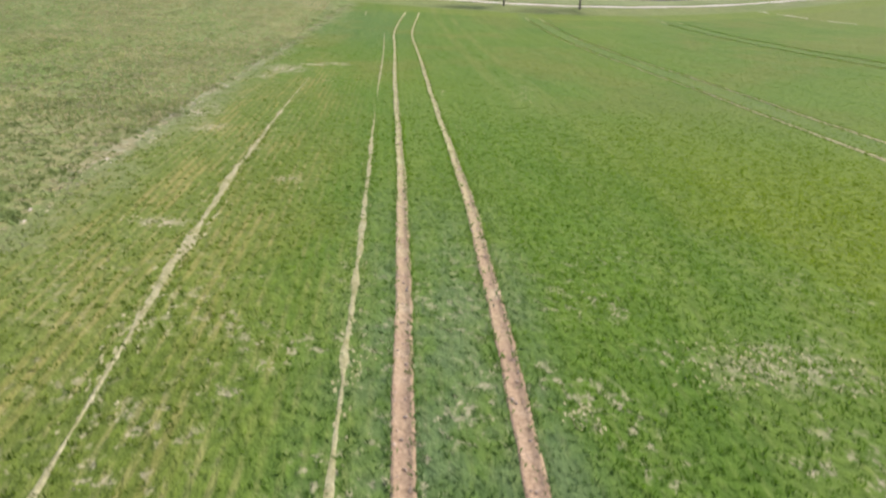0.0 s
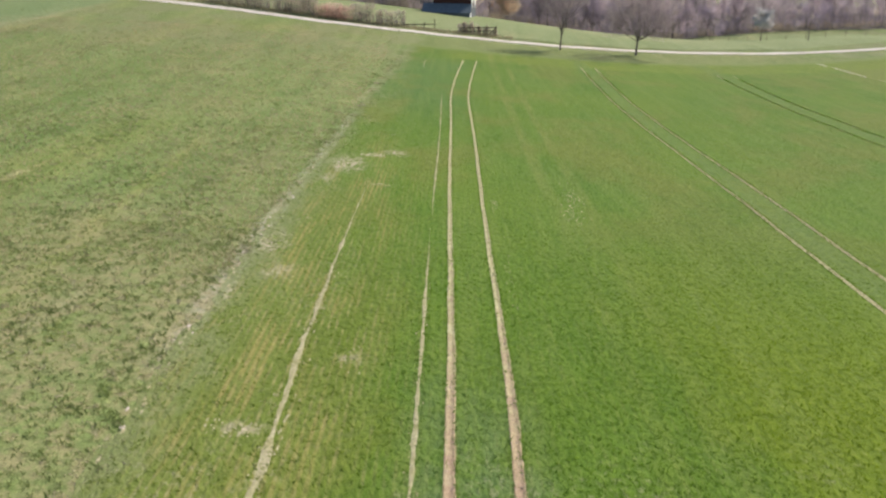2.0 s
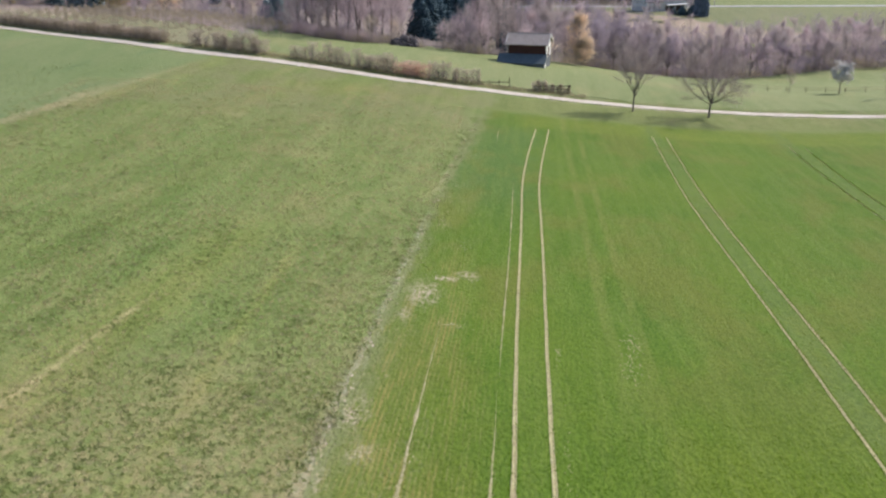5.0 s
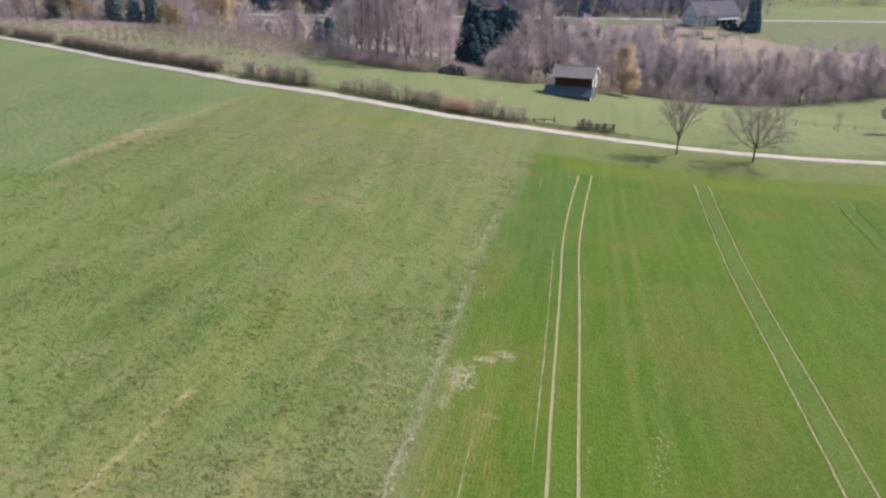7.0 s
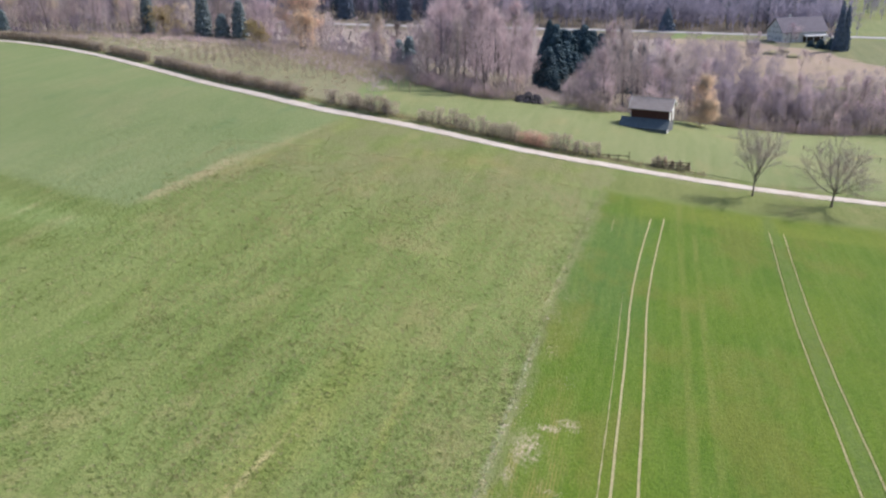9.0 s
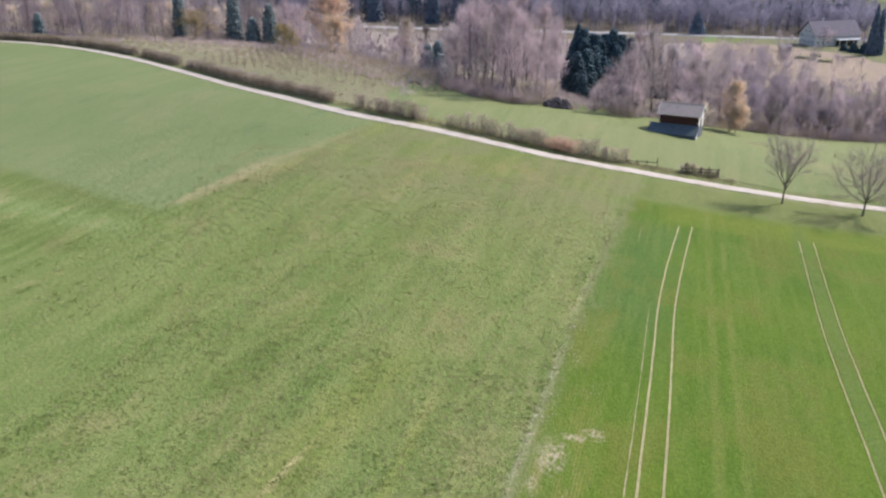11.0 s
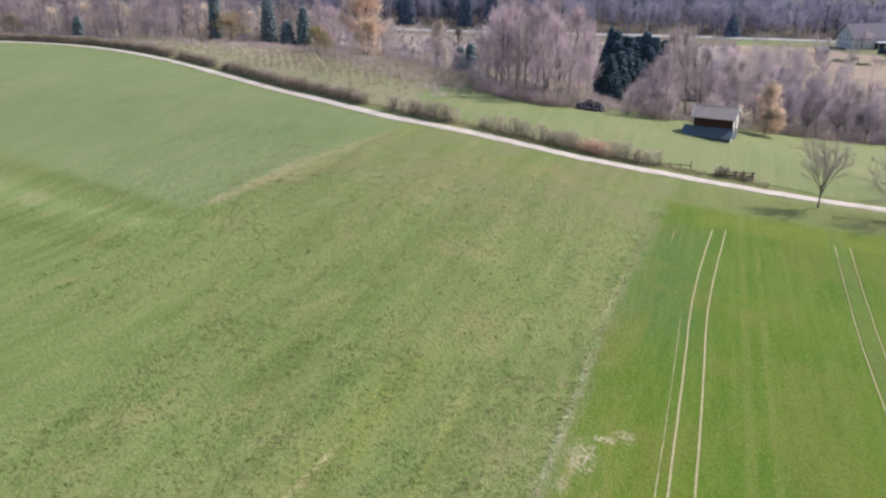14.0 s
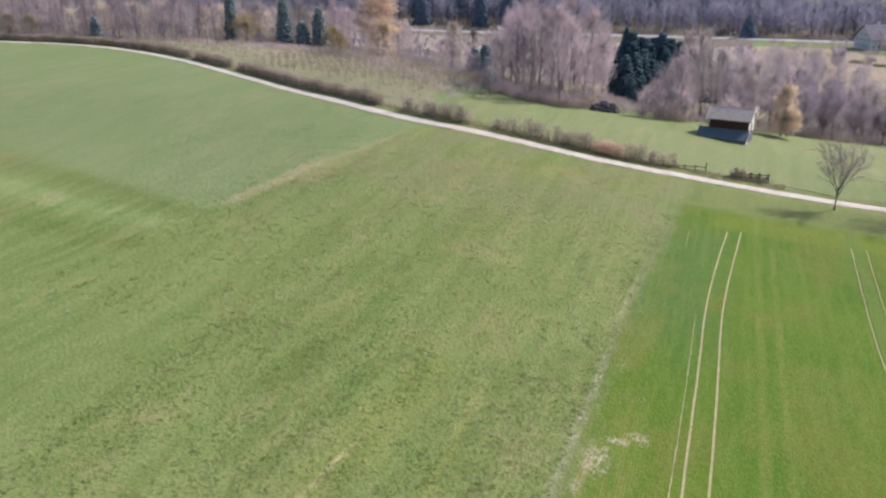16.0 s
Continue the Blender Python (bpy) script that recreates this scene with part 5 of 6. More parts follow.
trees_behind([p for p in BEHIND if p[0] < -12], 311, TWIGS_MAUVE, "mauve leafless trees deep in the valley woodland")
trees_behind([p for p in BEHIND[::2] if p[0] >= -12], 312, TWIGS_GREY, "grey leafless trees deep in the valley woodland")
trees_behind([p for p in BEHIND[1::2] if p[0] >= -12], 313, TWIGS_BROWN, "brown leafless trees deep in the valley woodland")
for i in range(20):
    x = -31 + 1.15 * i + rng.normal(0, 0.4)
    kind = int(rng.choice(3, p=[0.4, 0.45, 0.15]))
    if abs(x) > 8.5 and x > -19:
        plant(LOW[kind], x, float(wood_front(x)) + rng.uniform(-0.5, 6), rng.uniform(0.65, 1.05), rng.uniform(0, 6.28), LOWS[kind] + " at the woodland edge", "woodland edge thicket", "thicket_shrub", "shrub")
# brush between the orchard and the woodland, and undergrowth that hides the woodland's foot
def brush(areas, seed, material, label, tall, twigs=70, thick=0.03):
    """Low bare shrubs by the hundred, as one joined mass. areas: x from, x to, depth from and to behind the woodland's front, count."""
    r = np.random.default_rng(seed)
    p0, p1, r0 = [], [], []
    for x0, x1, d0, d1, count in areas:
        for _ in range(count):
            x_ = r.uniform(x0, x1)
            y_ = float(wood_front(x_)) + r.uniform(d0, d1)
            if abs(x_) < 9 and y_ < 217 or (-40 < x_ * 305 / y_ < -29 and y_ > 214 and tall[1] > 2.5) or y_ < float(np.interp(x_, ROAD[::-1, 0], ROAD[::-1, 1])) + 9:
                continue
            h = r.uniform(*tall)
            at = np.column_stack([x_ + r.normal(0, h * 0.26, twigs), y_ + r.normal(0, h * 0.26, twigs), np.full(twigs, float(land(x_, y_)) - 0.1)])
            at[:, 2] += h * r.uniform(0, 0.55, twigs) ** 1.3
            out = np.column_stack([r.normal(0, 0.30, twigs), r.normal(0, 0.30, twigs), r.uniform(0.6, 1.0, twigs)]) * h * 0.5
            p0.append(at), p1.append(at + out), r0.append(np.full(twigs, thick))
    v, f = slivers(np.concatenate(p0), np.concatenate(p1), np.concatenate(r0), seed)
    ob = new("undergrowth", mesh_from("undergrowth", v, f))
    ob.data.materials.append(material)
    return tagged(ob, label, "undergrowth", kind="stuff")


brush(((-60, -9, -2, 8, 50), (8, 40, -2, 8, 70), (40, 190, -1, 12, 160), (-210, -60, -9, 6, 260)), 301, HEDGE_PALE, "dense brown undergrowth along the woodland edge", (2.0, 4.2))
brush(((8, 190, 0, 20, 220), (-320, -60, -5, 12, 300)), 302, TWIGS_GREY, "dense grey undergrowth along the woodland edge", (2.5, 5.0))
brush(((-60, -9, -1, 40, 300), (-15, -3, 3, 10, 40)), 309, TWIGS_BROWN, "dense brown undergrowth along the woodland edge", (1.5, 3.6))
brush(((-330, -62, -34, -2, 620),), 303, TWIGS_MAUVE, "low mauve brush between the orchard and the woodland", (1.2, 3.0), 60)
brush(((-230, -71, -80, -8, 700), (-330, -175, -14, 2, 420)), 305, HEDGE_PALE, "thin brown scrub and weeds between the orchard rows", (0.6, 1.5), 34)
brush(((-230, -72, -85, -10, 500),), 306, HEDGE_PALE, "dry pale weeds between the orchard rows", (0.5, 1.1), 34)
brush(((-225, -120, -62, -6, 650),), 307, TWIGS_TAN, "pale scrub between the orchard and the woodland", (0.8, 2.2), 44)
brush(((-60, -36, -1, 7, 60), (20, 60, 0, 9, 60)), 308, TWIGS_MAUVE, "tall mauve undergrowth below the woodland trees", (2.6, 5.0), 80)
brush(((-330, -62, -30, -4, 200),), 304, TWIGS_TAN, "low tan brush between the orchard and the woodland", (1.0, 2.4), 60)
brush(((-42, -20, 1, 80, 420),), 310, TWIGS_BROWN, "low brown scrub at the foot of the spruces", (1.3, 2.5), 60)
for i in range(45):
    x, y = rng.uniform(10, 230), rng.uniform(335, 425)
    kind = int(rng.choice(4, p=[0.25, 0.3, 0.4, 0.05]))
    plant(LOW[kind], x, y, rng.uniform(0.5, 1.2), rng.uniform(0, 6.28), LOWS[kind] + " in the reed bed", "shrubs in the reed bed", "thicket_shrub", "shrub")


def far_woods(name, areas, seed, material, label, tall=(13, 20)):
    """Distant bare woodland as one joined mass of trunks and shoots."""
    r = np.random.default_rng(seed)
    p0, p1, r0 = [], [], []
    for x0, x1, y0, y1, count in areas:
        for _ in range(count):
            x_, y_ = r.uniform(x0, x1), r.uniform(y0, y1)
            z_ = float(land(x_, y_))
            h = r.uniform(*tall)
            base = np.array([x_, y_, z_])
            p0.append(base - (0, 0, 0.3)), p1.append(base + (r.normal(0, 0.4), r.normal(0, 0.4), h)), r0.append(h * 0.014)
            for k_ in range(46):
                s = r.uniform(0.22, 0.98)
                a = r.uniform(0, 6.28)
                reach = h * 0.25 * math.sqrt(max(0.06, 1 - (2 * s - 1.05) ** 2)) * r.uniform(0.6, 1.2)
                q = base + (0, 0, h * s * 0.85)
                p0.append(q), p1.append(q + (math.cos(a) * reach, math.sin(a) * reach, reach * r.uniform(0.5, 1.4))), r0.append(0.16)
    v, f = slivers(np.array(p0), np.array(p1), np.array(r0))
    ob = new(name, mesh_from(name, v, f))
    ob.data.materials.append(material)
    return tagged(ob, label, "woodland", kind="stuff")


# distance haze mixed into the far twigs' base colour as extra blue
FAR_HAZED_TWIGS = varied("far_woodland", (0.232, 0.220, 0.282), (0.350, 0.328, 0.415), 0.95, True, mottle=0.05, thin=0.6)
# the far conifers' blue cast is haze too, put into the colour
FAR_HAZED_DARK = varied("far_conifers", (0.048, 0.080, 0.110), (0.088, 0.126, 0.163), 0.95, True, mottle=0.05)
far_woods("far_woodland", ((-420, 108, 526, 640, 2500), (100, 420, 600, 760, 260)), 121, FAR_HAZED_TWIGS, "distant leafless woodland across the valley")
VALLEY_SCRUB = varied("valley_scrub", (0.27, 0.225, 0.235), (0.42, 0.35, 0.365), 0.95, True, mottle=0.05, thin=0.6)
MID_TWIGS = varied("valley_woodland", (0.36, 0.31, 0.31), (0.56, 0.48, 0.47), 0.95, True, mottle=0.05, thin=0.6)
far_woods("far_woodland", ((-420, -225, 340, 480, 300), (-225, -60, 340, 400, 60)), 123, MID_TWIGS, "warm grey leafless woodland on the valley floor")
far_woods("far_scrub", ((-225, 10, 345, 475, 420),), 124, VALLEY_SCRUB, "low mauve-brown scrub on the flat valley floor", (1.5, 4.5))
far_woods("far_conifers", ((-200, 90, 540, 600, 90), (-215, -90, 528, 552, 70), (-420, -250, 520, 600, 40)), 122, FAR_HAZED_DARK, "distant dark conifers across the valley", (14, 22))


def conifer(name, place, height, width, needles, label, seed, bare=0.06, category="tree", group="", power=0.85):
    """A spruce: whorls of drooping boughs, each a ragged solid wedge with side sprays."""
    r = np.random.default_rng(seed)
    ob = thing(name, place, 0, 1, label, category, group)
    v, f = tubes("trunk", np.array([(0, 0, -0.2), (0, 0, height * 0.5)]), np.array([(0, 0, height * 0.5), (0, 0, height * 0.97)]), np.array([height * 0.014, height * 0.008]), np.array([height * 0.008, 0.02]), 7)
    mesh_part("trunk", mesh_from("trunk", v, f), BARK, ob)
    verts, faces = [], []
    boughs = max(int(height * 42), 240)
    for i in range(boughs):
        s = bare + (1 - bare) * (i + r.random()) / boughs
        z_ = height * s
        reach = width * 0.5 * max(0.03, (1 - s)) ** power * r.uniform(0.7, 1.15)
        a = i * 2.4 + r.normal(0, 0.3)
        d = np.array([math.cos(a), math.sin(a), 0.0])
        o = np.array([-d[1], d[0], 0.0])
        drop = reach * r.uniform(0.15, 0.55)
        for k_ in range(2):
            g0, g1 = k_ * 0.4, min(1.0, k_ * 0.4 + 0.65)
            w = (0.16 * reach + 0.20) * (1.15 - 0.3 * k_)
            yaw_ = r.normal(0, 0.25)
            dd = d * math.cos(yaw_) + o * math.sin(yaw_)
            oo = np.array([-dd[1], dd[0], 0.0])
            root = np.array([0, 0, z_]) + d * reach * g0 - np.array([0, 0, drop * g0])
            tip = np.array([0, 0, z_]) + dd * reach * g1 * r.uniform(0.9, 1.15) - np.array([0, 0, drop * g1 + r.uniform(0, 0.3)])
            mid = (root + tip) / 2
            b0 = len(verts)
            verts += [root, mid + oo * w, tip, mid - oo * w, mid + np.array([0, 0, 0.18 + 0.05 * reach]), mid - np.array([0, 0, 0.25 + 0.1 * reach])]
            faces += [(b0, b0 + 1, b0 + 4), (b0 + 1, b0 + 2, b0 + 4), (b0 + 2, b0 + 3, b0 + 4), (b0 + 3, b0, b0 + 4),
                      (b0 + 1, b0, b0 + 5), (b0 + 2, b0 + 1, b0 + 5), (b0 + 3, b0 + 2, b0 + 5), (b0, b0 + 3, b0 + 5)]
    mesh_part("crown", mesh_from("crown", np.array(verts), np.array(faces)), needles, ob)
    return ob


SPRUCE = "tall dark green spruce in the valley woodland"
for i, (x, y, h, w, full) in enumerate(((-36.2, 306, 22.5, 10.5, 0.55), (-31.8, 308, 20, 13, 0.4), (-28, 306, 18.5, 13, 0.38), (-24.3, 309, 22.5, 13, 0.45), (-18.6, 311, 20.5, 12, 0.45), (-33.5, 303, 18, 13, 0.4), (-29.5, 301, 16, 13, 0.4), (-22.5, 305, 17, 12, 0.4),
                                       (-37.3, 303, 16, 9.5, 0.45), (-26, 300, 13, 12, 0.4), (-34, 299, 12.5, 11, 0.4), (-36, 297, 9, 8, 0.4), (-30, 297, 10, 10, 0.4), (-21, 309, 19, 12, 0.4), (-27.5, 311, 20.5, 12, 0.4), (-14, 316, 18.5, 9, 0.5), (-9.5, 320, 19.5, 9, 0.5), (-4, 326, 18, 8, 0.5),
                                       (-34, 305.5, 21.3, 12, 0.4), (-30, 306, 20, 12, 0.38), (-26, 308, 20.8, 12, 0.4), (-21.5, 310, 21, 12, 0.4), (-32.3, 262, 10, 6.5, 0.4), (-30.4, 261, 12.2, 8, 0.4), (-28.6, 266, 14, 9, 0.4), (-31.8, 271, 13, 8, 0.4), (-29.0, 247, 7, 6, 0.35), (-27.4, 248, 7, 6, 0.35), (-34.2, 284, 12, 8.5, 0.4), (-29.5, 282, 14.5, 10, 0.4), (-26.8, 276, 13, 8, 0.4))):
    conifer("spruce", spot(x, y), h, w, NEEDLES, SPRUCE, 130 + i, bare=0.01, group="dark spruces", power=full)
for i, (x, y, h, w) in enumerate(((-163, 297, 17.5, 6.8), (-155.5, 297, 9.6, 6.6), (-149.5, 299, 15, 6.6), (-182, 291, 24, 5.4), (-221, 263, 9, 5), (-79.5, 268, 8.5, 5.5), (-74.5, 264, 6, 5.5), (-77, 272, 10, 6))):
    conifer("conifer", spot(x, y), h, w, NEEDLES_HAZED, "narrow dark green conifer at the woodland edge", 140 + i, group="dark conifers", power=0.27)
conifer("spruce", spot(86.6, 464), 24, 6.4, NEEDLES_FAR_HAZED, "dark spruce beside the white farmhouse", 150, power=0.5)
conifer("spruce", spot(89.6, 466), 22, 6.4, NEEDLES_FAR_HAZED, "dark spruce beside the white farmhouse", 151, power=0.5)
for i, (x, y, h) in enumerate(((-190, 527, 33), (-152, 527, 31), (-136, 527, 35), (-127, 528, 29), (5, 521, 13))):
    conifer("spruce", spot(x, y), h, 11, NEEDLES_FAR_HAZED, "dark spruce in the far valley woodland", 155 + i, group="far spruces", power=0.6)


def leafy(name, x, y, material, label, seed, clumps_, size, how, bark=None):
    ob, ends = bare_tree(name, spot(x, y), label, "tree", bark=bark or WOOD_BARK, twigs=material, seed=seed, **how)
    mesh_part("foliage", leaf_clumps(ends, clumps_, 0.35, size, seed + 1), material, ob)["kind"] = "stuff"
    return ob


leafy("willow", 12.8, 225.5, WILLOW, "pale yellow budding willow behind the barn", 161, 1500, 0.16, dict(height=13.4, width=6.6, fork=0.02, limbs=26, side=8, shoots=22, lift=0.8, thick=0.012, shoot=1.0, shoot_r=0.026, droop=0.02))
leafy("willow", 14.0, 221.8, WILLOW, "low pale budding willow at the edge of the meadow", 163, 1800, 0.15, dict(height=6.8, width=6.6, fork=0.02, limbs=26, side=8, shoots=20, lift=0.45, thick=0.012, shoot=0.9, shoot_r=0.026))
leafy("budding_tree", -121, 288, ORANGE, "large orange-tan budding tree above the thicket", 165, 6500, 0.26, dict(height=19, width=22, fork=0.2, limbs=20, side=8, shoots=15, lift=0.6, shoot=1.6, shoot_r=0.032))
leafy("willow", -113, 272, WILLOW, "bright yellow willow at the woodland edge", 167, 2400, 0.24, dict(height=12, width=9, fork=0.1, limbs=12, side=6, shoots=7, lift=0.85, shoot=1.3, shoot_r=0.035, droop=0.1))
leafy("budding_bush", -141, 292, OLIVE, "yellow-green budding bush at the woodland edge", 169, 1200, 0.25, dict(height=7, width=8, fork=0.05, limbs=12, side=5, shoots=7, lift=0.6, shoot=1.0, shoot_r=0.03))
leafy("budding_bush", -173, 286, OLIVE, "yellow-green budding bush at the woodland edge", 171, 1400, 0.28, dict(height=7, width=13, fork=0.05, limbs=14, side=6, shoots=7, lift=0.5, shoot=1.1, shoot_r=0.03))
leafy("budding_bush", -250, 263, TWIGS_TAN, "pale tan budding bush above the hedge", 173, 900, 0.26, dict(height=8, width=8, fork=0.05, limbs=16, side=7, shoots=10, lift=0.7, shoot=1.1, shoot_r=0.03))
leafy("budding_bush", -262, 264, TWIGS_TAN, "pale tan budding bush above the hedge", 175, 900, 0.26, dict(height=7, width=8, fork=0.05, limbs=16, side=7, shoots=10, lift=0.7, shoot=1.1, shoot_r=0.03))
leafy("budding_bush", -126, 266, OLIVE, "yellow-green budding bush at the woodland edge", 177, 700, 0.22, dict(height=6, width=7, fork=0.05, limbs=14, side=6, shoots=9, lift=0.6, shoot=1.0, shoot_r=0.03))
leafy("budding_bush", -62.6, 229, BLOSSOM, "pale whitish bush at the corner of the meadow", 179, 500, 0.16, dict(height=4.2, width=4, fork=0.05, limbs=12, side=6, shoots=8, lift=0.7, shoot=0.7, shoot_r=0.02))
leafy("slender_birch", -176.7, 266, TWIGS_TAN, "slender pale birch just behind the hedge", 181, 250, 0.14, dict(height=15, width=5.5, fork=0.12, limbs=18, side=6, shoots=10, lift=0.8, thick=0.011, shoot=1.0, shoot_r=0.022))
leafy("slender_birch", -89.4, 275, TWIGS_TAN, "tall pale tan birch at the woodland edge", 183, 500, 0.18, dict(height=17, width=6.5, fork=0.12, limbs=18, side=7, shoots=12, lift=0.85, thick=0.011, shoot=1.3, shoot_r=0.028))
leafy("slender_birch", -84, 280, TWIGS_BROWN, "tall brownish birch at the woodland edge", 185, 200, 0.16, dict(height=15, width=6, fork=0.12, limbs=18, side=7, shoots=12, lift=0.85, thick=0.011, shoot=1.3, shoot_r=0.028))

BRAMBLE = varied("dark_bramble", (0.075, 0.070, 0.080), (0.150, 0.128, 0.140), 0.85, True, mottle=0.5)
for x, y, seed_, h, w in ((-31.0, 210.2, 187, 1.8, 4.4), (-29.4, 211.2, 189, 2.6, 5.4), (-27.6, 212.3, 190, 2.2, 5.0)):
    conifer("dark_bush", spot(x, y), h, w, BRAMBLE, "dark rounded bush at the edge of the meadow", seed_, bare=0.0, category="shrub", group="dark bushes", power=0.3)

# ---- hedge along the road ----
HEDGES = []
for i, (h, w, mat_) in enumerate(((2.3, 1.9, HEDGE), (2.0, 1.7, HEDGE_PALE), (2.5, 2.0, HEDGE), (2.1, 1.2, HEDGE_PALE), (2.2, 1.9, REDDISH))):
    wood, fine = grow(seed=180 + i, height=h * 0.95, width=w * 1.15, fork=0.04, limbs=14, side=4, shoots=12, lift=1.0, thick=0.010, shoot=0.5, shoot_r=0.021)
    HEDGES.append((*tree_meshes(wood, fine, "hedge_shrub", 3, 4, True), mat_))


def clipped(seed, w, d, h):
    """A piece of trimmed hedge: upright stems, and short twigs that fill a rounded block."""
    r = np.random.default_rng(seed)
    n_ = 16
    foot = np.column_stack([r.uniform(-w, w, n_) / 2, r.uniform(-d, d, n_) / 3.2, np.full(n_, -0.05)])
    head = foot + np.column_stack([r.normal(0, 0.16, n_), r.normal(0, 0.16, n_), h * r.uniform(0.7, 0.98, n_)])
    v1, f1 = tubes("hedge_shrub", foot, head, r.uniform(0.02, 0.035, n_), np.full(n_, 0.008), 4)
    n_ = int(400 * w)
    c = r.uniform(-1, 1, (n_, 3))
    c = np.sign(c) * np.abs(c) ** 0.75
    p = np.column_stack([c[:, 0] * w * 0.54, c[:, 1] * d * 0.5, h * (0.57 + 0.40 * c[:, 2])])
    o = r.normal(0, 0.5, (n_, 3)) + np.column_stack([0.2 * c[:, 0], 0.45 * c[:, 1], np.full(n_, 0.75)])
    o *= (r.uniform(0.22, 0.5, n_) / np.linalg.norm(o, axis=1))[:, None]
    v2, f2 = slivers(p - o / 2, p + o / 2, np.full(n_, 0.020), seed)
    return mesh_from("hedge_shrub_trunk", v1, f1), mesh_from("hedge_shrub_crown", v2, f2)


for i, (w, d, h, mat_) in enumerate(((1.8, 1.35, 1.75, HEDGE), (1.7, 1.45, 1.6, HEDGE), (1.9, 1.25, 1.85, HEDGE_PALE), (0.95, 1.0, 2.35, HEDGE), (1.1, 0.9, 1.9, HEDGE), (1.7, 1.5, 1.75, REDDISH))):
    HEDGES.append((*clipped(186 + i, w, d, h), mat_))
HEDGE_MADE = {}
HEDGE_WORDS = ("dense bare-twigged hedge shrub beside the gravel road", "pale bare hedge shrub beside the gravel road", "tall dense bare hedge shrub beside the gravel road",
               "thin upright bare hedge shrub beside the gravel road", "peach-coloured budding hedge shrub beside the gravel road",
               "trimmed grey-brown bare hedge beside the gravel road", "trimmed low grey-brown bare hedge beside the gravel road", "trimmed pale brown bare hedge beside the gravel road", "narrow upright trimmed hedge shrub beside the gravel road", "low narrow trimmed hedge shrub beside the gravel road", "peach-coloured budding trimmed hedge beside the gravel road")


def hedge_shrub(kind, x, y, size, turn):
    m = Matrix.Translation(spot(x, y, -0.03)) @ Matrix.Rotation(turn, 4, "Z") @ Matrix.Scale(size, 4)
    if kind in HEDGE_MADE:
        ob = copy_thing(HEDGE_MADE[kind], Matrix.Identity(4))
    else:
        trunk, crown, mat_ = HEDGES[kind]
        ob = thing("hedge_shrub", (0, 0, 0), 0, 1, HEDGE_WORDS[kind], "shrub", "hedge along the road")
        mesh_part("trunk", trunk, WOOD_BARK, ob)
        mesh_part("crown", crown, mat_, ob)
        HEDGE_MADE[kind] = ob
    ob.matrix_basis = m


road_x = ROAD[::-1, 0]
road_y = ROAD[::-1, 1]
rng = np.random.default_rng(191)
for x0, x1, gap, kinds in ((-9.5, -19, 1.6, (8, 8, 9, 8)), (-19.8, -24.8, 1.1, (10, 10, 10)), (-26, -34, 1.4, (5, 8, 8)), (-35.5, -47, 1.7, (8, 9, 8)), (-54, -62, 1.3, (5, 8, 8)), (-62, -69, 1.6, (8, 9, 8)),
                           (-77, -134, 1.3, (5, 7, 6, 5, 7, 8)), (-139, -158, 1.3, (5, 6, 7)), (-163, -184, 1.3, (5, 7, 6)), (-185, -300, 1.4, (5, 6, 7))):
    x = x0
    while x > x1:
        xs_ = x + rng.normal(0, 0.15)
        slope = (np.interp(xs_ + 1, road_x, road_y) - np.interp(xs_ - 1, road_x, road_y)) / 2
        off = 4.3 * math.sqrt(1 + slope * slope)
        big_ = 1.2 if x0 > -70 else 1.28
        hedge_shrub(int(rng.choice(kinds)), xs_, float(np.interp(xs_, road_x, road_y)) + off + rng.normal(0, 0.2), (rng.uniform(0.9, 1.5) if x0 > -70 else rng.uniform(1.06, 1.24)) * big_, math.atan(slope) + rng.normal(0, 0.2) + math.pi * int(rng.integers(0, 2)))
        x -= 0.88 * gap / math.sqrt(1 + slope * slope) * rng.uniform(0.85, 1.15)
# dry growth at the foot of the hedge
py = rng.uniform(-250, 12, 5200)
hx = py
slope = (np.interp(hx + 1, road_x, road_y) - np.interp(hx - 1, road_x, road_y)) / 2
hy = np.interp(hx, road_x, road_y) + (4.2 + rng.normal(0, 0.9, len(hx))) * np.sqrt(1 + slope ** 2)
blades("hedge_foot_grass", hx, hy, 5, 0.35, 0.30, 0.07, DRY_BLADES, "dry grass and litter at the foot of the hedge", 193)

rx = rng.uniform(-240, 80, 5200)
slope = (np.interp(rx + 1, road_x, road_y) - np.interp(rx - 1, road_x, road_y)) / 2
ry = np.interp(rx, road_x, road_y) + rng.choice((-1.0, 1.0), len(rx)) * (1.62 + rng.normal(0, 0.16, len(rx))) * np.sqrt(1 + slope ** 2)
blades("road_edge_grass", rx, ry, 5, 0.10, 0.24, 0.07, TURF, "short grass along the edges of the gravel road", 194)

# ---- old wooden rail with a shrub grown through it ----
rail = thing("wooden_fence", spot(5.4, 170.6), 0.1, 1, "old dark wooden fence overgrown by bare shrubs", "fence")
for k_ in range(5):
    bm = bmesh.new()
    box(bm, -3.4 + 1.7 * k_, 0, 0.75, 0.13, 0.13, 1.7, 0.02)
    part("post", bm, DARK_WOOD, rail)
for z_ in (0.75, 1.35):
    bm = bmesh.new()
    box(bm, 0, -0.11, z_, 7.3, 0.06, 0.16, 0.01)
    part("board", bm, DARK_WOOD, rail)
for k_ in range(5):
    hedge_shrub((3, 0, 3, 1, 3)[k_], 2.6 + 1.5 * k_, 170.9 + 0.08 * k_, (0.9, 0.75, 0.7, 0.65, 0.7)[k_], k_ * 1.3)

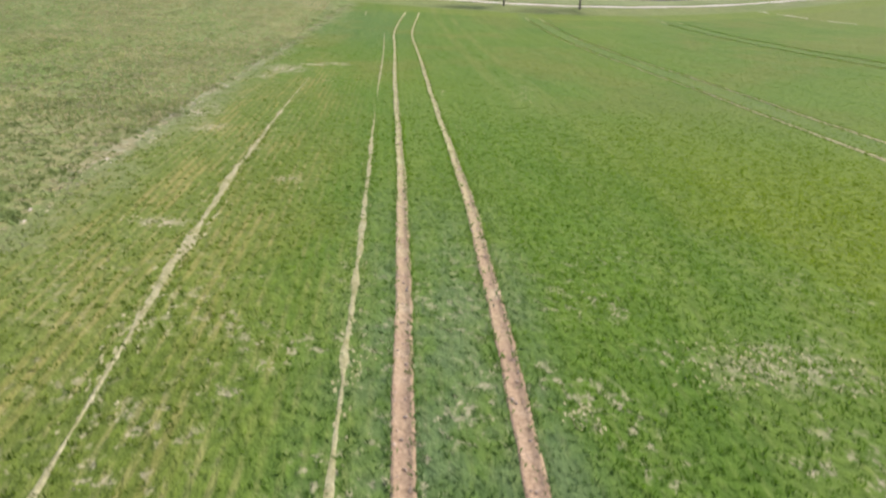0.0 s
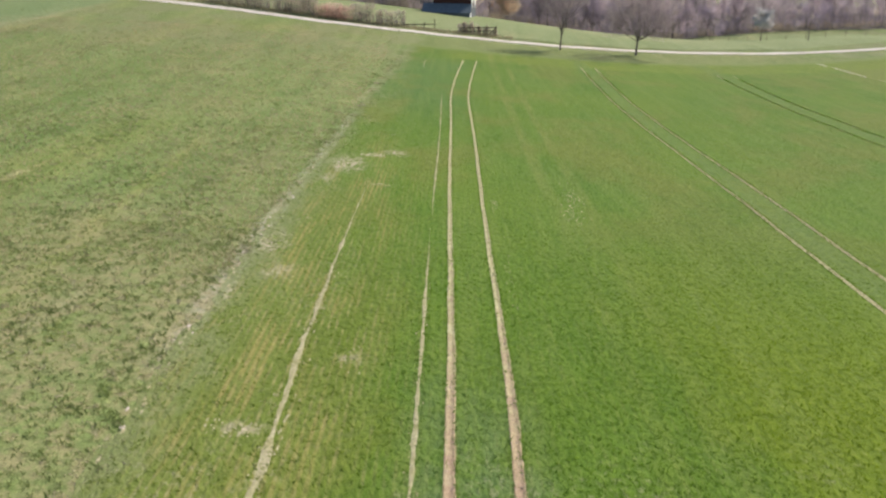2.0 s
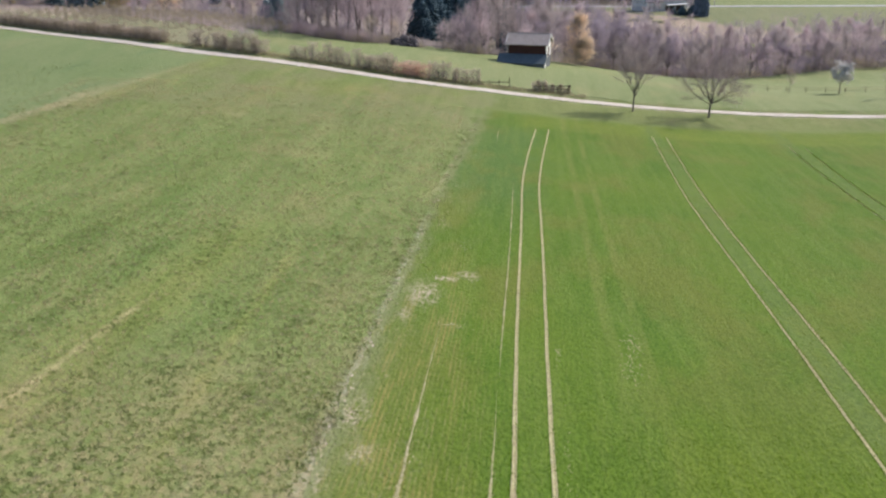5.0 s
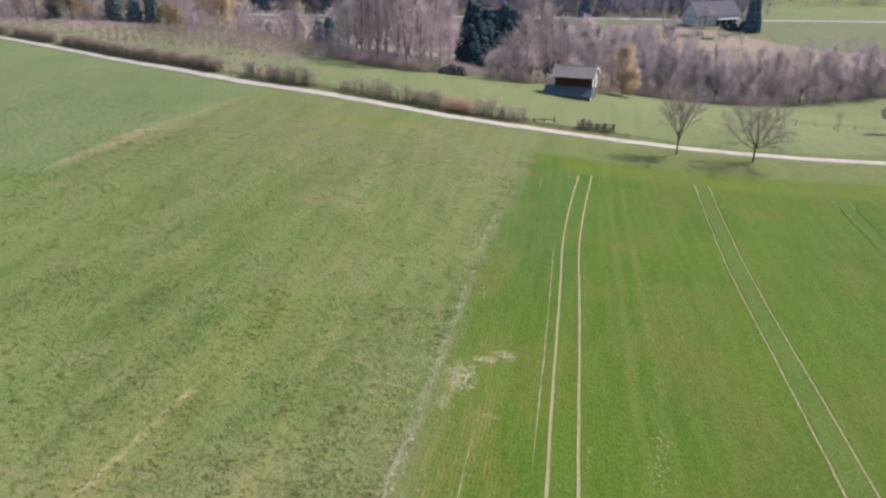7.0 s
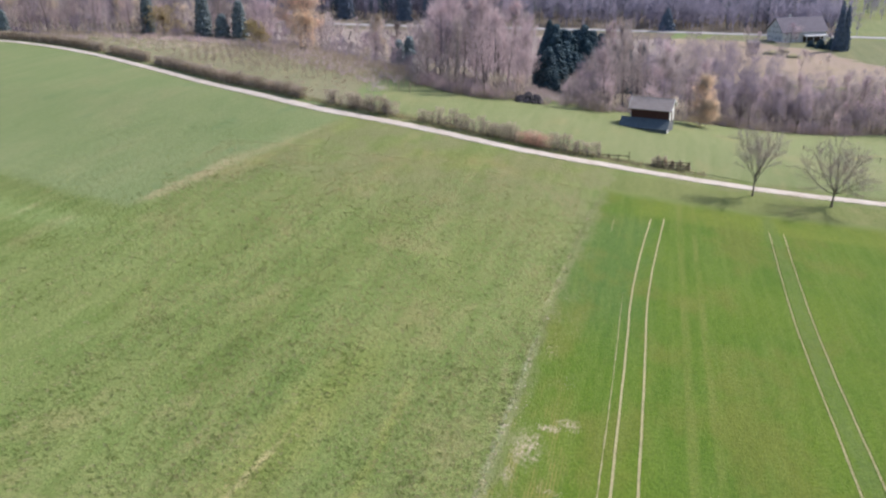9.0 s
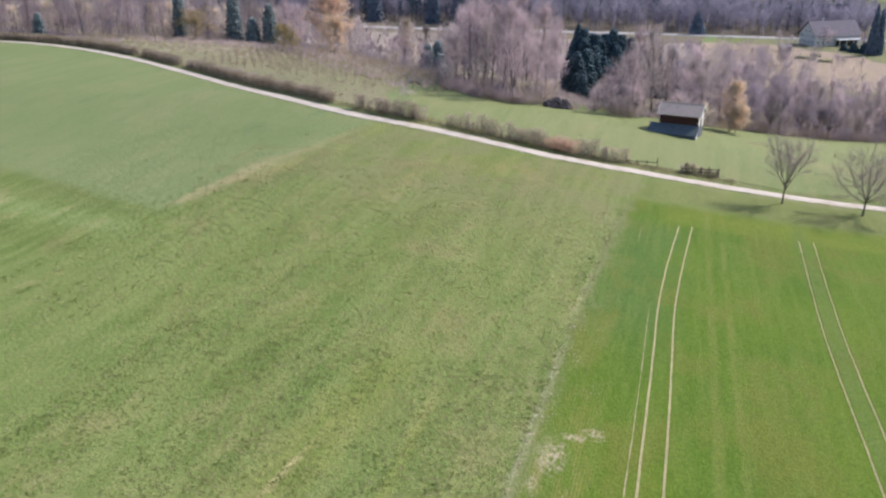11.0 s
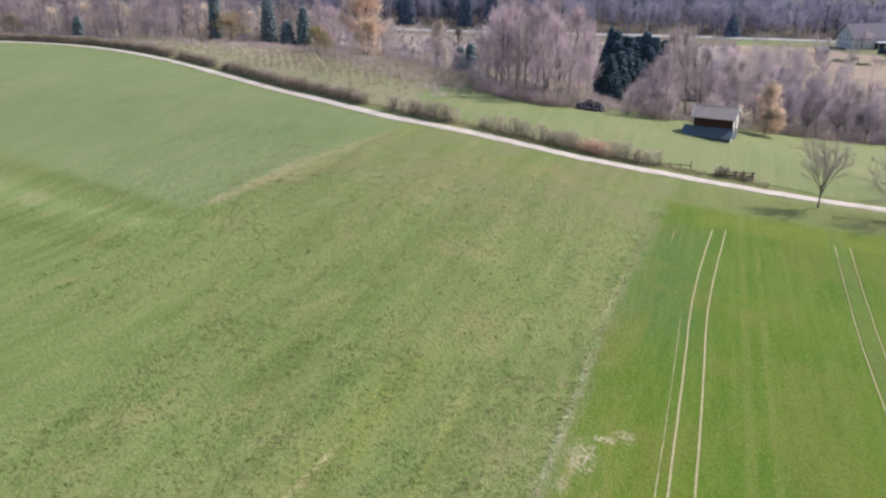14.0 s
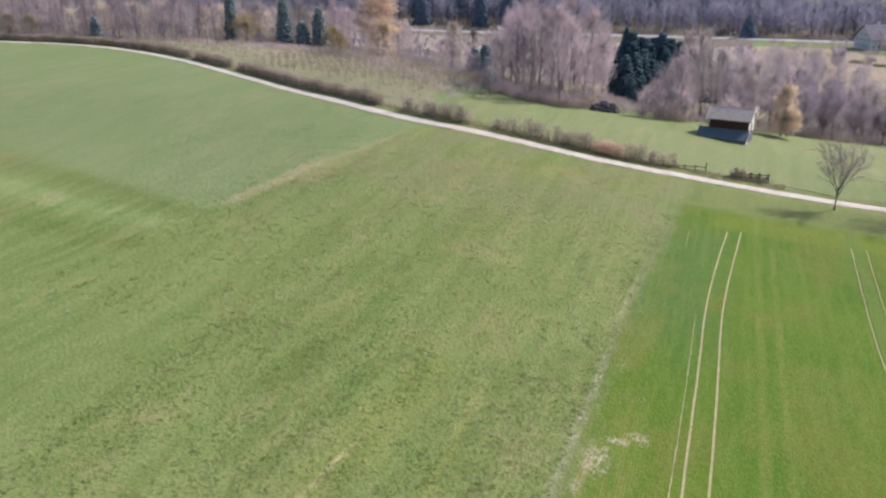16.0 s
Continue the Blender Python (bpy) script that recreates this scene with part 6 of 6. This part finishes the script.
for k_ in range(6):
    hedge_shrub((5, 7, 6, 5, 7, 6)[k_], 2.4 + 1.2 * k_, 170.6 + 0.12 * k_, (1.05, 0.95, 0.8, 0.72, 0.75, 0.72)[k_], 0.1 + math.pi * (k_ % 2))
low = thing("low_rail_fence", spot(-6.0, 171.0), 0.0, 1, "low weathered wooden rail on short posts", "fence")
for k_ in range(4):
    bm = bmesh.new()
    box(bm, -3.0 + 2.0 * k_, 0, 0.5 if k_ < 3 else 0.75, 0.14, 0.14, 1.2 if k_ < 3 else 1.8, 0.02)
    part("post", bm, DARK_WOOD, low)
for k_ in range(3):
    bm = bmesh.new()
    box(bm, -2.0 + 2.0 * k_, -0.1, 0.72, 1.98, 0.06, 0.14, 0.01)
    part("rail", bm, DARK_WOOD, low)

# ---- young orchard behind the hedge ----
wood, fine = grow(seed=201, height=3.0, width=1.7, fork=0.3, limbs=7, side=3, shoots=9, lift=0.8, thick=0.010, shoot=0.5, shoot_r=0.018)
SAP_TRUNK, SAP_CROWN = tree_meshes(wood, fine, "sapling", 3, 4, True)
bm = bmesh.new()
box(bm, 0.12, 0, 1.15, 0.085, 0.085, 2.5, 0.01)
first = None
rng = np.random.default_rng(203)
for r_ in range(9):
    for c_ in range(26):
        x, y = -56 - 3.0 * c_ + rng.normal(0, 0.15), 198 + 4.4 * r_ + 0.30 * 3.0 * c_ + rng.normal(0, 0.2)
        if y > wood_front(x) - 4 or y < np.interp(x, road_x, road_y) + 9:
            continue
        m = Matrix.Translation(spot(x, y, -0.03)) @ Matrix.Rotation(rng.uniform(0, 6.28), 4, "Z") @ Matrix.Scale(rng.uniform(0.8, 1.15), 4)
        if first is None:
            first = thing("orchard_sapling", (0, 0, 0), 0, 1, "young leafless orchard tree tied to a pale stake", "tree", "young orchard")
            mesh_part("trunk", SAP_TRUNK, WOOD_BARK, first)
            mesh_part("crown", SAP_CROWN, HEDGE_PALE, first)
            part("stake", bm, STAKE_WOOD, first, "pale wooden stake")
            first.matrix_basis = m
        else:
            copy_thing(first, Matrix.Identity(4)).matrix_basis = m

# ---- fence posts across the lower meadow ----
post_bm = bmesh.new()
bmesh.ops.create_cone(post_bm, cap_ends=True, segments=7, radius1=0.07, radius2=0.06, depth=1.5)
post_me = bpy.data.meshes.new("post")
post_bm.to_mesh(post_me)
post_bm.free()
fence = thing("meadow_fence", spot(60, 207), 0, 1, "thin weathered post fence across the lower meadow", "fence")
for k_ in range(18):
    x, y = 36 + 4.0 * k_, 211 - 0.25 * 4.0 * k_
    p = mesh_part("post", post_me, POST_WOOD, fence)
    p.location = spot(x, y, 0.6) - fence.location
for z_ in (0.6, 1.15):
    a = np.array([spot(36 + 4.0 * k_, 211 - 1.0 * k_, z_) for k_ in range(17)]) - np.array(fence.location)
    b = np.array([spot(40 + 4.0 * k_, 210 - 1.0 * k_, z_) for k_ in range(17)]) - np.array(fence.location)
    for k_ in range(17):
        v, f = tubes("rail", a[k_:k_ + 1], b[k_:k_ + 1], np.array([0.025]), np.array([0.025]), 5)
        mesh_part("rail", mesh_from("rail", v, f), POST_WOOD, fence)


# ---- barn in the lower meadow ----
def barn(place, turn):
    ob = thing("barn", place, turn, 1, "small timber barn with a grey gabled roof and a sheeted lean-to", "barn")
    L, D, eave, ridge = 9.0, 6.4, 4.6, 6.5     # length, depth, heights
    bm = bmesh.new()
    box(bm, 0, D / 2, 0.1, L, D, 2.6, 0.03)
    part("plinth", bm, BARN_STONE, ob, "dark shaded masonry plinth")
    bm = bmesh.new()
    box(bm, 0, 0.06, 2.95, L - 0.1, 0.12, 3.2)
    front = part("front_wall", bm, BARN_TIMBER, ob, "red-brown boarded wall")
    for k_ in range(26):
        bm = bmesh.new()
        box(bm, -L / 2 + 0.25 + k_ * 0.364, -0.02, 2.98, 0.05, 0.05, 3.1)
        part("batten", bm, BARN_TIMBER, front)
    bm = bmesh.new()
    box(bm, 0, D - 0.06, 2.95, L - 0.1, 0.12, 3.2)
    part("back_wall", bm, BARN_TIMBER, ob)
    for s in (-1, 1):
        bm = bmesh.new()
        prism(bm, [(0, 1.4), (D, 1.4), (D, eave), (D / 2, ridge), (0, eave)], -0.09, 0.09)
        bmesh.ops.rotate(bm, cent=(0, 0, 0), matrix=Matrix.Rotation(radians(90), 3, "Z"), verts=bm.verts)
        bmesh.ops.translate(bm, vec=(s * (L / 2 - 0.1), 0, 0), verts=bm.verts)
        part("gable_wall", bm, BARN_WHITE, ob, "white plastered gable")
    slope_ = math.atan2(ridge - eave, D / 2)
    long_ = math.hypot(ridge - eave, D / 2) + 0.7
    for s in (-1, 1):
        bm = bmesh.new()
        t = Matrix.Rotation(s * slope_, 4, "X")
        box(bm, 0, 0, 0, L + 0.9, long_, 0.16, 0.02, t)
        bmesh.ops.translate(bm, vec=(0, D / 2 - s * (long_ / 2 * math.cos(slope_)), ridge + 0.12 - math.sin(slope_) * long_ / 2), verts=bm.verts)
        roof = part("roof_slope", bm, BARN_ROOF, ob, "weathered grey tiled roof")
        for k_ in range(7):
            bm = bmesh.new()
            f_ = (k_ + 0.5) / 7 * long_
            box(bm, 0, 0, 0, L + 0.94, 0.12, 0.05, 0, t)
            bmesh.ops.translate(bm, vec=(0, D / 2 - s * f_ * math.cos(slope_) - s * 0.06 * math.sin(slope_) * 0, ridge + 0.215 - math.sin(slope_) * f_), verts=bm.verts)
            part("tile_course", bm, BARN_ROOF, roof)
    bm = bmesh.new()
    box(bm, 0, D / 2, ridge + 0.22, L + 0.95, 0.34, 0.14, 0.03)
    part("ridge_cap", bm, BARN_ROOF, ob)
    for s in (-1, 1):
        for q in (-1, 1):
            bm = bmesh.new()
            box(bm, 0, 0, 0, 0.08, long_, 0.26, 0, Matrix.Rotation(q * slope_, 4, "X"))
            bmesh.ops.translate(bm, vec=(s * (L / 2 + 0.5), D / 2 - q * (long_ / 2 * math.cos(slope_)), ridge + 0.08 - math.sin(slope_) * long_ / 2), verts=bm.verts)
            part("bargeboard", bm, BARN_WHITE, ob, "pale bargeboard")
    # lean-to along the front, low towards the field
    run, top_z, low_z = 2.6, 2.3, 0.55
    a = math.atan2(top_z - low_z, run)
    bm = bmesh.new()
    box(bm, -0.9, 0, 0, L + 2.3, math.hypot(run, top_z - low_z) + 0.25, 0.10, 0.01, Matrix.Rotation(a, 4, "X"))
    bmesh.ops.translate(bm, vec=(0, -run / 2, (top_z + low_z) / 2), verts=bm.verts)
    lean = part("lean_to_roof", bm, BARN_SHEET, ob, "grey-blue sheet roof of the lean-to")
    for k_ in range(13):
        bm = bmesh.new()
        box(bm, -L / 2 - 1.95 + 0.98 * k_, 0, 0, 0.06, math.hypot(run, top_z - low_z) + 0.2, 0.05, 0, Matrix.Rotation(a, 4, "X"))
        bmesh.ops.translate(bm, vec=(0, -run / 2 - 0.03, (top_z + low_z) / 2 + 0.06), verts=bm.verts)
        part("sheet_rib", bm, BARN_SHEET, lean)
    bm = bmesh.new()
    box(bm, -0.9, -run + 0.25, -0.05, L + 1.9, 0.15, 1.1)
    part("lean_to_wall", bm, BARN_STONE, ob, "dark low wall under the lean-to")
    bm = bmesh.new()
    prism(bm, [(0, -0.6), (0, 2.2), (-run + 0.2, 0.5), (-run + 0.2, -0.6)], -0.06, 0.06)
    bmesh.ops.rotate(bm, cent=(0, 0, 0), matrix=Matrix.Rotation(radians(90), 3, "Z"), verts=bm.verts)
    bmesh.ops.translate(bm, vec=(L / 2 - 0.1, 0, 0), verts=bm.verts)
    part("lean_to_gable", bm, BARN_WHITE, ob, "white plastered end of the lean-to")
    bm = bmesh.new()
    box(bm, L / 2 + 0.03, D * 0.5, 2.6, 0.06, 1.5, 2.3, 0.01)
    part("door", bm, BARN_TIMBER, ob, "brown boarded gable door")
    return ob


barn(spot(0.3, 202.6, 0.15), radians(-10))


# ---- farmhouse across the valley ----
def window(parent, x, y, z, w, h, turn):
    m = Matrix.Translation((x, y, z)) @ Matrix.Rotation(turn, 4, "Z")
    bm = bmesh.new()
    for dx, dz, sx, sz in ((0, h / 2, w + 0.2, 0.12), (0, -h / 2, w + 0.2, 0.12), (-w / 2, 0, 0.12, h), (w / 2, 0, 0.12, h), (0, 0, 0.07, h)):
        box(bm, dx, 0, dz, sx, 0.14, sz)
    bm.transform(m)
    f_ = part("window", bm, BARN_WHITE, parent, "white-framed window")
    bm = bmesh.new()
    box(bm, 0, 0.03, 0, w - 0.05, 0.04, h - 0.05)
    bm.transform(m)
    part("pane", bm, PANE, f_)


def farmhouse(place, turn):
    ob = thing("farmhouse", place, turn, 1, "large white farmhouse with a long brown roof", "house")
    L, D, eave, ridge = 27.0, 13.0, 5.5, 11.6
    bm = bmesh.new()
    prism(bm, [(0, -0.5), (D, -0.5), (D, eave), (D / 2, ridge), (0, eave)], 0, L)
    bmesh.ops.rotate(bm, cent=(0, 0, 0), matrix=Matrix.Rotation(radians(-90), 3, "Z"), verts=bm.verts)
    bmesh.ops.scale(bm, vec=(1, -1, 1), verts=bm.verts)
    bmesh.ops.recalc_face_normals(bm, faces=bm.faces)
    part("masonry", bm, HOUSE_WALL, ob, "white plastered walls")
    slope_ = math.atan2(ridge - eave, D / 2)
    long_ = math.hypot(ridge - eave, D / 2) + 1.2
    for s in (-1, 1):
        bm = bmesh.new()
        box(bm, L / 2, 0, 0, L + 1.8, long_, 0.25, 0.03, None)
        bmesh.ops.rotate(bm, cent=(0, 0, 0), matrix=Matrix.Rotation(s * slope_, 3, "X"), verts=bm.verts)
        bmesh.ops.translate(bm, vec=(0, D / 2 - s * long_ / 2 * math.cos(slope_), ridge + 0.2 - math.sin(slope_) * long_ / 2), verts=bm.verts)
        part("roof_slope", bm, HOUSE_ROOF, ob, "brown tiled roof")
    bm = bmesh.new()
    box(bm, 9, D / 2 + 1.5, ridge + 0.5, 0.9, 0.9, 2.2, 0.03)
    part("chimney", bm, HOUSE_WALL, ob)
    for z_ in (1.7, 4.6):
        for k_ in range(3):
            window(ob, 2.0 + 3.0 * k_, -0.03, z_, 1.1, 1.4, 0)
        for k_ in range(4):
            window(ob, -0.03, 2.0 + 3.0 * k_, z_, 1.1, 1.4, radians(-90))
    for k_ in range(2):
        window(ob, -0.03, D / 2 - 1.5 + 3 * k_, 7.2, 1.0, 1.3, radians(-90))
    bm = bmesh.new()
    box(bm, 19, -1.6, 3.3, 14, 3.6, 0.3, 0.03, Matrix.Rotation(radians(6), 4, "X"))
    part("porch_roof", bm, HOUSE_WALL, ob, "pale roof over the yard side")
    bm = bmesh.new()
    box(bm, 19, -0.06, 1.2, 12.5, 0.12, 2.6)
    part("barn_gate", bm, DARK_WOOD, ob, "dark wooden gates under the porch roof")
    for k_ in range(4):
        bm = bmesh.new()
        box(bm, 12.6 + 4.2 * k_, -3.1, 1.4, 0.25, 0.25, 3.2)
        part("porch_post", bm, HOUSE_WALL, ob)
    return ob


farmhouse(spot(63.5, 487, 0.2), radians(30))
# shed and heaps in front of the farmhouse
shed = thing("shed", spot(47.5, 466), 0.2, 1, "small dark wooden shed on the valley meadow", "shed")
bm = bmesh.new()
box(bm, 0, 0, 1.2, 5, 3.5, 2.8, 0.03)
part("body", bm, DARK_WOOD, shed)
bm = bmesh.new()
box(bm, 0, -0.2, 2.8, 5.8, 4.6, 0.2, 0.02, Matrix.Rotation(radians(10), 4, "X"))
part("roof", bm, HOUSE_ROOF, shed)


def heap(x, y, w, h, seed):
    r = np.random.default_rng(seed)
    bm = bmesh.new()
    bmesh.ops.create_icosphere(bm, subdivisions=3, radius=1.0)
    for v in bm.verts:
        k_ = 1 + 0.25 * noise.noise(v.co * 2.0 + Vector((seed, 0, 0)))
        v.co = Vector((v.co.x * w * k_, v.co.y * w * 0.6 * k_, max(-0.2, v.co.z * h * k_)))
    me = bpy.data.meshes.new("heap")
    bm.to_mesh(me)
    bm.free()
    me.materials.append(STRAW)
    ob = new("earth_heap", me)
    ob.location = spot(x, y)
    tagged(ob, "pale heap of earth and straw on the meadow", "heap", "heaps by the shed")


heap(55, 444, 5.0, 1.8, 1)
heap(63, 436, 4.0, 1.5, 2)
heap(60, 452, 3.0, 1.6, 3)
for i, (x, y, s) in enumerate(((68, 420, 0.7), (74, 410, 0.9), (70, 482, 1.1), (103, 410, 0.6))):
    plant(LOW[i % 3], x, y, s, i * 1.1, LOWS[i % 3] + " on the valley meadow", "shrubs on the valley meadow", "meadow_shrub", "shrub")
# bare trees and dark shrubs in the farmyard
for i, (x, y, s, kind) in enumerate(((67, 482, 0.75, 2), (84, 474, 0.5, 2), (45, 474, 0.6, 0), (52, 484, 0.4, 3))):
    plant(BIG[kind], x, y, s, i * 1.7, WORDS[kind] + " in the farmyard", "farmyard trees", "yard_tree", "tree")
for i, (x, y, h, w) in enumerate(((80, 472, 4.5, 7), (85, 470, 5.5, 8), (76, 476, 3.5, 5))):
    conifer("evergreen_shrub", spot(x, y), h, w, NEEDLES, "dark evergreen shrub beside the farmhouse yard", 190 + i, category="shrub", group="farmyard evergreens", power=0.35)
